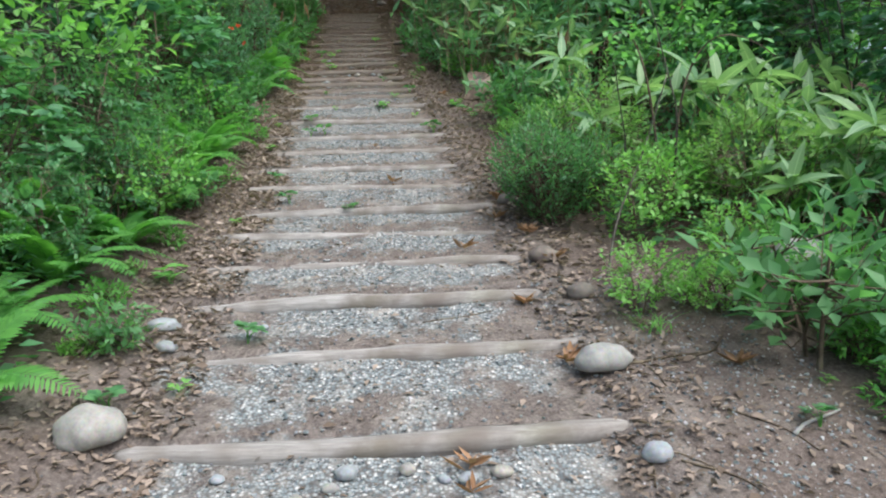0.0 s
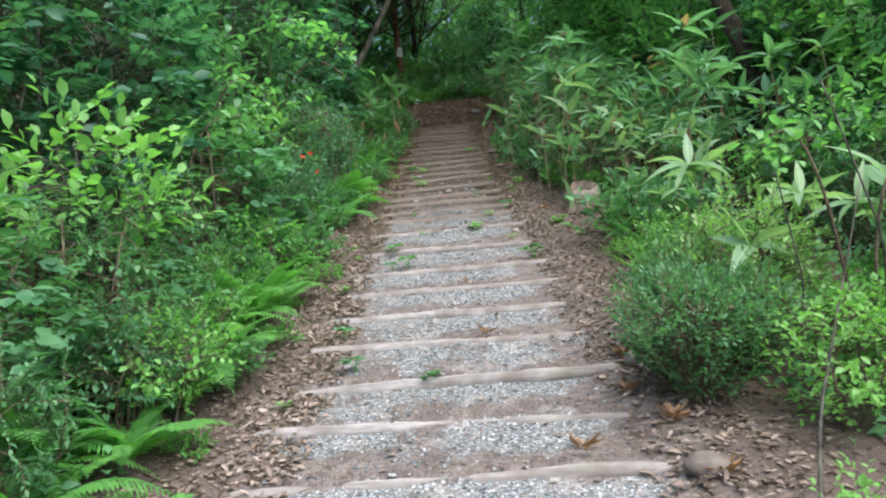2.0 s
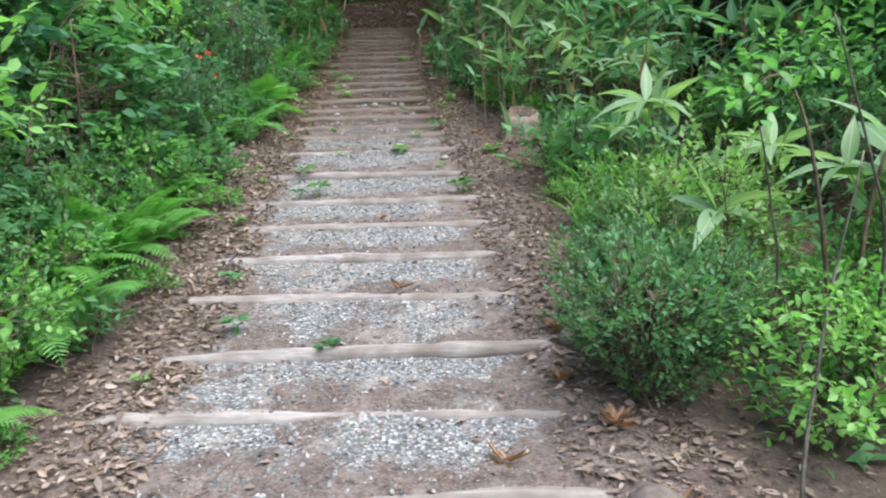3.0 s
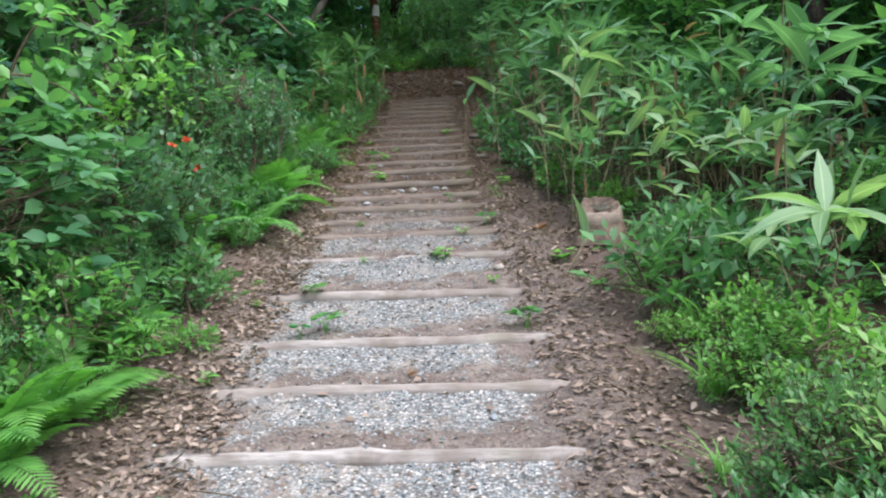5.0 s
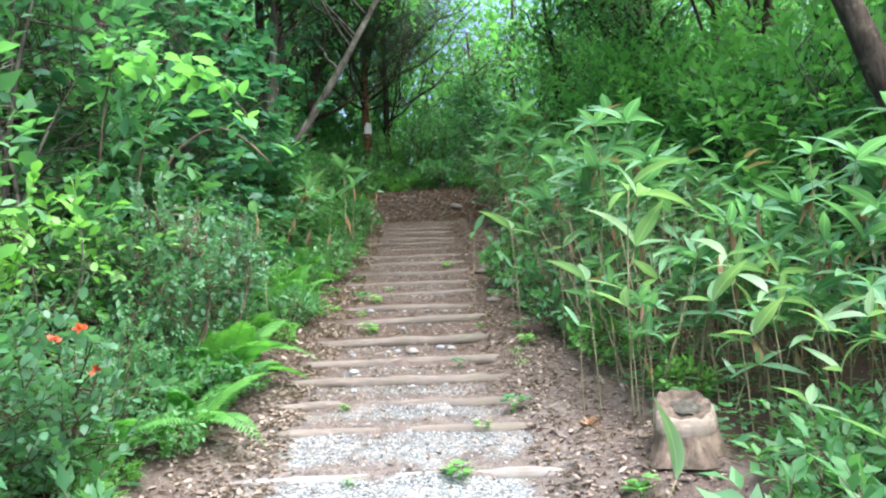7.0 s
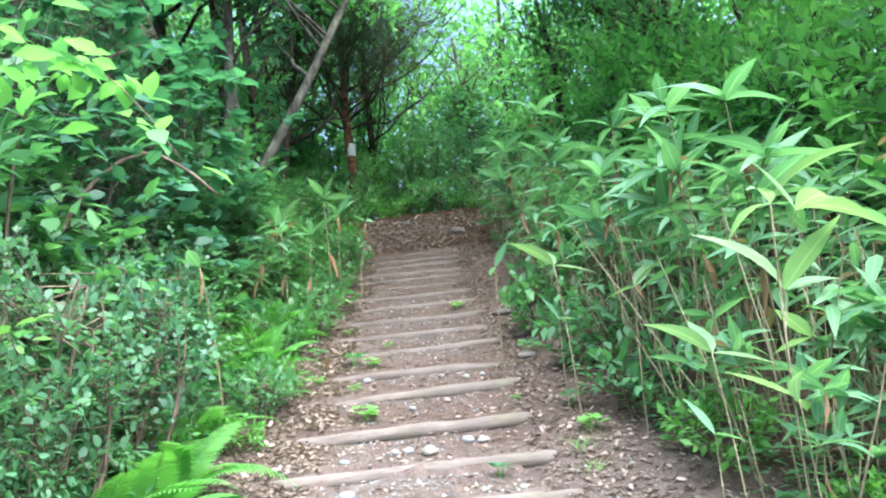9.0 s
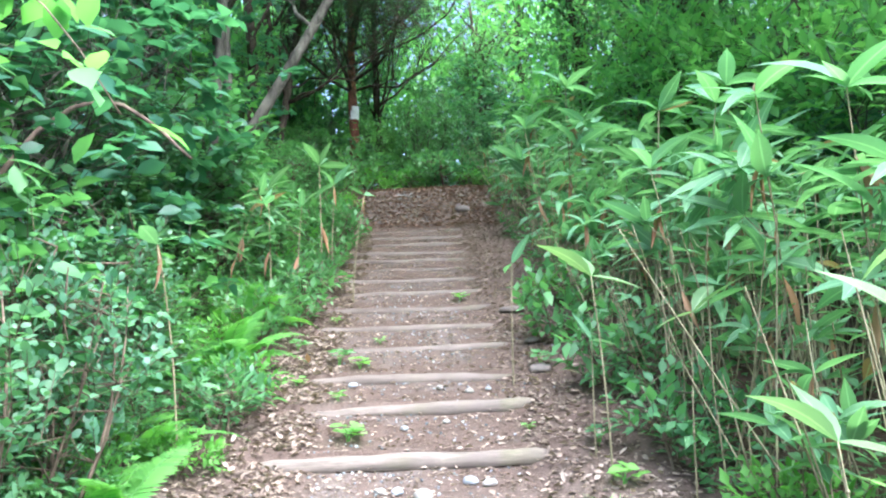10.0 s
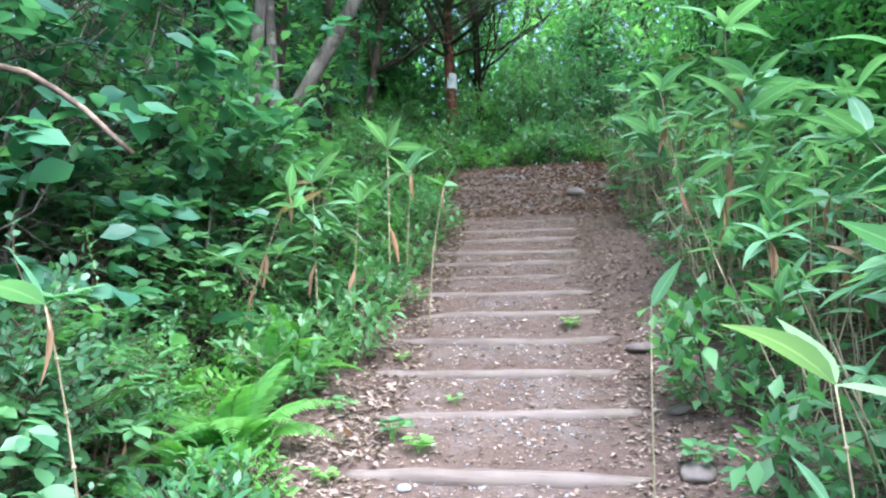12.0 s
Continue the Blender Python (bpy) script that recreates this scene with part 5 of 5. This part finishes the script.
def grass(x, y, h, n, seed):
    rng = np.random.RandomState(seed)
    g = rng.uniform(0, 6.28, n)
    form = blade([0.012, 0.016, 0.015, 0.012, 0.007, 0.001], 0.6, 0.3)
    P = np.stack([rng.normal(size=n) * 0.03, rng.normal(size=n) * 0.03, np.zeros(n) - 0.01], 1)
    D = np.stack([np.cos(g) * 0.55, np.sin(g) * 0.55, np.ones(n)], 1)
    me = leaves("grass_tuft", form, P, D, np.stack([-np.cos(g), -np.sin(g), np.ones(n) * 0.4], 1), h * rng.uniform(0.5, 1.1, n))
    ob = part("grass_tuft", me, LEAF_BRIGHT, m=pose(x, y, at_ground(x, y)))
    return tagged(ob, "tuft of arching bright green grass blades", "grass", "grass tufts beside the path")


for k, (x, y, h, n) in enumerate(((0.81, 2.85, 0.16, 40), (0.62, 5.9, 0.4, 30), (0.7, 6.4, 0.45, 30), (0.55, 6.9, 0.3, 26), (-2.45, 10.8, 0.4, 40), (-2.4, 11.3, 0.35, 40), (-2.35, 10.5, 0.3, 30), (-2.5, 12.0, 0.35, 30),
                                  (-1.2, 2.75, 0.16, 20), (0.5, 5.3, 0.25, 24), (0.75, 7.2, 0.3, 26), (-0.3, 8.95, 0.1, 20), (-0.32, 9.2, 0.12, 20), (-2.6, 11.6, 0.3, 36), (-2.55, 12.5, 0.3, 36), (-2.2, 10.0, 0.25, 30))):
    grass(x, y, h, n, 300 + k)

# ---- loose covering of the ground ----
n = 5500
y = R.uniform(2.2, 11.5, n)
x = np.where(R.rand(n) < 0.68, left(y) + 0.16 - np.abs(R.normal(size=n)) * 0.24, right(y) + R.uniform(-0.05, 0.5, n) * np.interp(y, (2, 4, 6), (0.6, 0.7, 1.2)))
g = R.uniform(0, 6.28, n)
P = np.stack([x, y, surface(x, y) + R.uniform(0.004, 0.022, n)], 1)
D = np.stack([np.cos(g), np.sin(g), R.normal(size=n) * 0.3], 1)
curled = leaves("curled_leaves", blade([0.02, 0.2, 0.24, 0.01], -0.25, 0.5), P, D, np.array([[0, 0, 1.0]]) + R.normal(size=(n, 3)) * 0.45, R.uniform(0.014, 0.046, n))
tagged(part("curled_leaves", curled, LEAF_PALEDEAD), "pale curled dead leaves drifted along the path", "leaf litter", kind="stuff")

n = 34000
y = R.uniform(1.2, 15.6, n)
side = R.rand(n) < 0.55
d = np.abs(R.normal(size=n)) * 0.33
x = np.where(side, left(y) + 0.22 - d, right(y) - 0.12 + d * np.interp(y, (0, 7.5, 9), (1.3, 1.3, 2.8)))
far = R.rand(n) < 0.10
x = np.where(far, R.uniform(left(y), right(y)), x)
bank = R.rand(n) < 0.08
y = np.where(bank, R.uniform(15.4, 17.2, n), y)
x = np.where(bank, R.uniform(-3.4, -0.6, n), x)
keep = ~((~side) & (y < 3.4) & (x > right(y) + 0.1) & (R.rand(n) < 0.6)) & ~(far & (R.rand(n) < 0.5))
x, y = x[keep], y[keep]
n = len(x)
g = R.uniform(0, 6.28, n)
P = np.stack([x, y, surface(x, y) + R.uniform(0.002, 0.016, n)], 1)
D = np.stack([np.cos(g), np.sin(g), R.normal(size=n) * 0.22], 1)
litter = leaves("leaf_litter", KITE, P, D, np.array([[0, 0, 1.0]]) + R.normal(size=(n, 3)) * 0.3, R.uniform(0.014, 0.052, n))
tagged(part("leaf_litter", litter, LEAF_DEAD), "dry brown fallen leaves along the path", "leaf litter", kind="stuff")

n = 21000
y = R.uniform(1.2, 12.8, n)
f = R.normal(size=n) * 0.30
x = (left(y) + right(y)) / 2 + f * (right(y) - left(y)) * 0.75
st = np.array(STEPS)
k = np.clip(np.searchsorted(st, y, "right") - 1, 0, len(st) - 2)
fr = np.clip((y - st[k]) / (st[k + 1] - st[k]), 0, 1)
keep = R.rand(n) < (0.25 + 0.75 * fr) * np.interp(y, (0, 8.2, 9.2), (1, 1, 0.28))
x, y = x[keep], y[keep]
n = len(x)
OCT = (np.array([(0.6, 0, 0), (-0.5, 0.1, 0), (0, 0.55, 0), (0.1, -0.6, 0), (0.05, 0, 0.42), (0, 0, -0.4)]),
       np.array([(0, 2, 4), (2, 1, 4), (1, 3, 4), (3, 0, 4), (2, 0, 5), (1, 2, 5), (3, 1, 5), (0, 3, 5)]), np.zeros((6, 3)))
g = R.uniform(0, 6.28, n)
P = np.stack([x, y, surface(x, y) + 0.002], 1)
D = np.stack([np.cos(g), np.sin(g), R.normal(size=n) * 0.4], 1)
chips = leaves("gravel", OCT, P, D, np.array([[0, 0, 1.0]]) + R.normal(size=(n, 3)) * 0.5, 0.006 + 0.016 * R.uniform(0, 1, n) ** 2.5)
chips.polygons.foreach_set("use_smooth", np.zeros(len(chips.polygons), bool))
tagged(part("gravel", chips, GRAVEL), "crushed blue-grey and white stone chips", "gravel", kind="stuff")

n = 26000
y = R.uniform(0.8, 18, n)
side = R.rand(n) < 0.5
d = 0.22 + np.abs(R.normal(size=n)) * 0.9
x = np.where(side, left(y) - d - 0.1, right(y) + d + np.interp(y, (0, 3.2, 3.8, 7, 9), (1.2, 0.6, 0.25, 0.45, 0.25)))
keep = (R.rand(n) < 0.35 + 0.65 * (wob(x, y, 3.0) > -0.2))
x, y = x[keep], y[keep]
n = len(x)
g = R.uniform(0, 6.28, n)
P = np.stack([x, y, surface(x, y) + 0.02 + 0.22 * R.uniform(0, 1, n) ** 1.6], 1)
D = np.stack([np.cos(g), np.sin(g), R.uniform(-0.3, 0.5, n)], 1)
cover = leaves("ground_cover", KITE, P, D, np.array([[0, 0, 1.0]]) + R.normal(size=(n, 3)) * 0.35, R.uniform(0.035, 0.085, n))
tagged(part("ground_cover", cover, LEAF_MID), "low green herbs covering the forest floor", "ground cover", kind="stuff")

n = 30000
y = np.where(R.rand(n) < 0.4, R.uniform(1.2, 9, n), R.uniform(8.5, 16, n))
x = np.where(R.rand(n) < 0.3, R.uniform(right(y) - 0.1, right(y) + 0.9), R.uniform(left(y) - 0.45, right(y) + 0.3))
g = R.uniform(0, 6.28, n)
P = np.stack([x, y, surface(x, y) + R.uniform(0.001, 0.006, n)], 1)
D = np.stack([np.cos(g), np.sin(g), R.normal(size=n) * 0.2], 1)
bits = leaves("forest_debris", TINY, P, D, np.array([[0, 0, 1.0]]) + R.normal(size=(n, 3)) * 0.3, R.uniform(0.006, 0.026, n))
tagged(part("forest_debris", bits, LEAF_DEAD), "small dry leaf scraps and bark crumbs", "debris", kind="stuff")

n = 6500
y = R.uniform(8.4, 15.6, n)
x = R.uniform(left(y) - 0.05, right(y) + 0.25)
g = R.uniform(0, 6.28, n)
P = np.stack([x, y, surface(x, y) + R.uniform(0.002, 0.012, n)], 1)
D = np.stack([np.cos(g), np.sin(g), R.normal(size=n) * 0.2], 1)
scraps = leaves("leaf_scraps", KITE, P, D, np.array([[0, 0, 1.0]]) + R.normal(size=(n, 3)) * 0.35, 0.010 + 0.036 * R.uniform(0, 1, n) ** 2)
tagged(part("leaf_scraps", scraps, LEAF_PALEDEAD), "torn pale and dark leaf scraps on the shaded steps", "leaf litter", kind="stuff")

n = 9000
y = R.uniform(3.0, 15.8, n)
x = R.uniform(left(y) - 0.3, right(y) + 0.5)
g = R.uniform(0, 6.28, n)
P = np.stack([x, y, surface(x, y) + R.uniform(0.002, 0.010, n)], 1)
D = np.stack([np.cos(g), np.sin(g), R.normal(size=n) * 0.12], 1)
straw = leaves("needle_litter", STRAW, P, D, np.array([[0, 0, 1.0]]) + R.normal(size=(n, 3)) * 0.3, R.uniform(0.03, 0.11, n))
tagged(part("needle_litter", straw, LEAF_BROWN), "dry brown needles and grass straws on the path", "leaf litter", kind="stuff")

n = 3200
y = R.uniform(1.2, 3.3, n)
x = right(y) + R.uniform(-0.1, 0.75, n)
g = R.uniform(0, 6.28, n)
P = np.stack([x, y, surface(x, y) + 0.001], 1)
D = np.stack([np.cos(g), np.sin(g), R.normal(size=n) * 0.4], 1)
more = leaves("loose_chips", OCT, P, D, np.array([[0, 0, 1.0]]) + R.normal(size=(n, 3)) * 0.5, 0.005 + 0.014 * R.uniform(0, 1, n) ** 3)
more.polygons.foreach_set("use_smooth", np.zeros(len(more.polygons), bool))
tagged(part("loose_chips", more, GRAVEL), "stray grey stone chips on bare soil", "gravel", kind="stuff")

n = 9000
y = R.uniform(15.35, 17.3, n)
x = R.uniform(-3.3, -0.7, n) + 0.0
g = R.uniform(0, 6.28, n)
P = np.stack([x, y, surface(x, y) + R.uniform(0.003, 0.03, n)], 1)
D = np.stack([np.cos(g), np.sin(g), R.normal(size=n) * 0.3], 1)
fallen = leaves("fallen_leaves", TINY, P, D, np.array([[0, 0, 1.0]]) + R.normal(size=(n, 3)) * 0.4, R.uniform(0.025, 0.065, n))
tagged(part("fallen_leaves", fallen, LEAF_BROWN), "reddish-brown fallen leaves covering the bank", "leaf litter", kind="stuff")
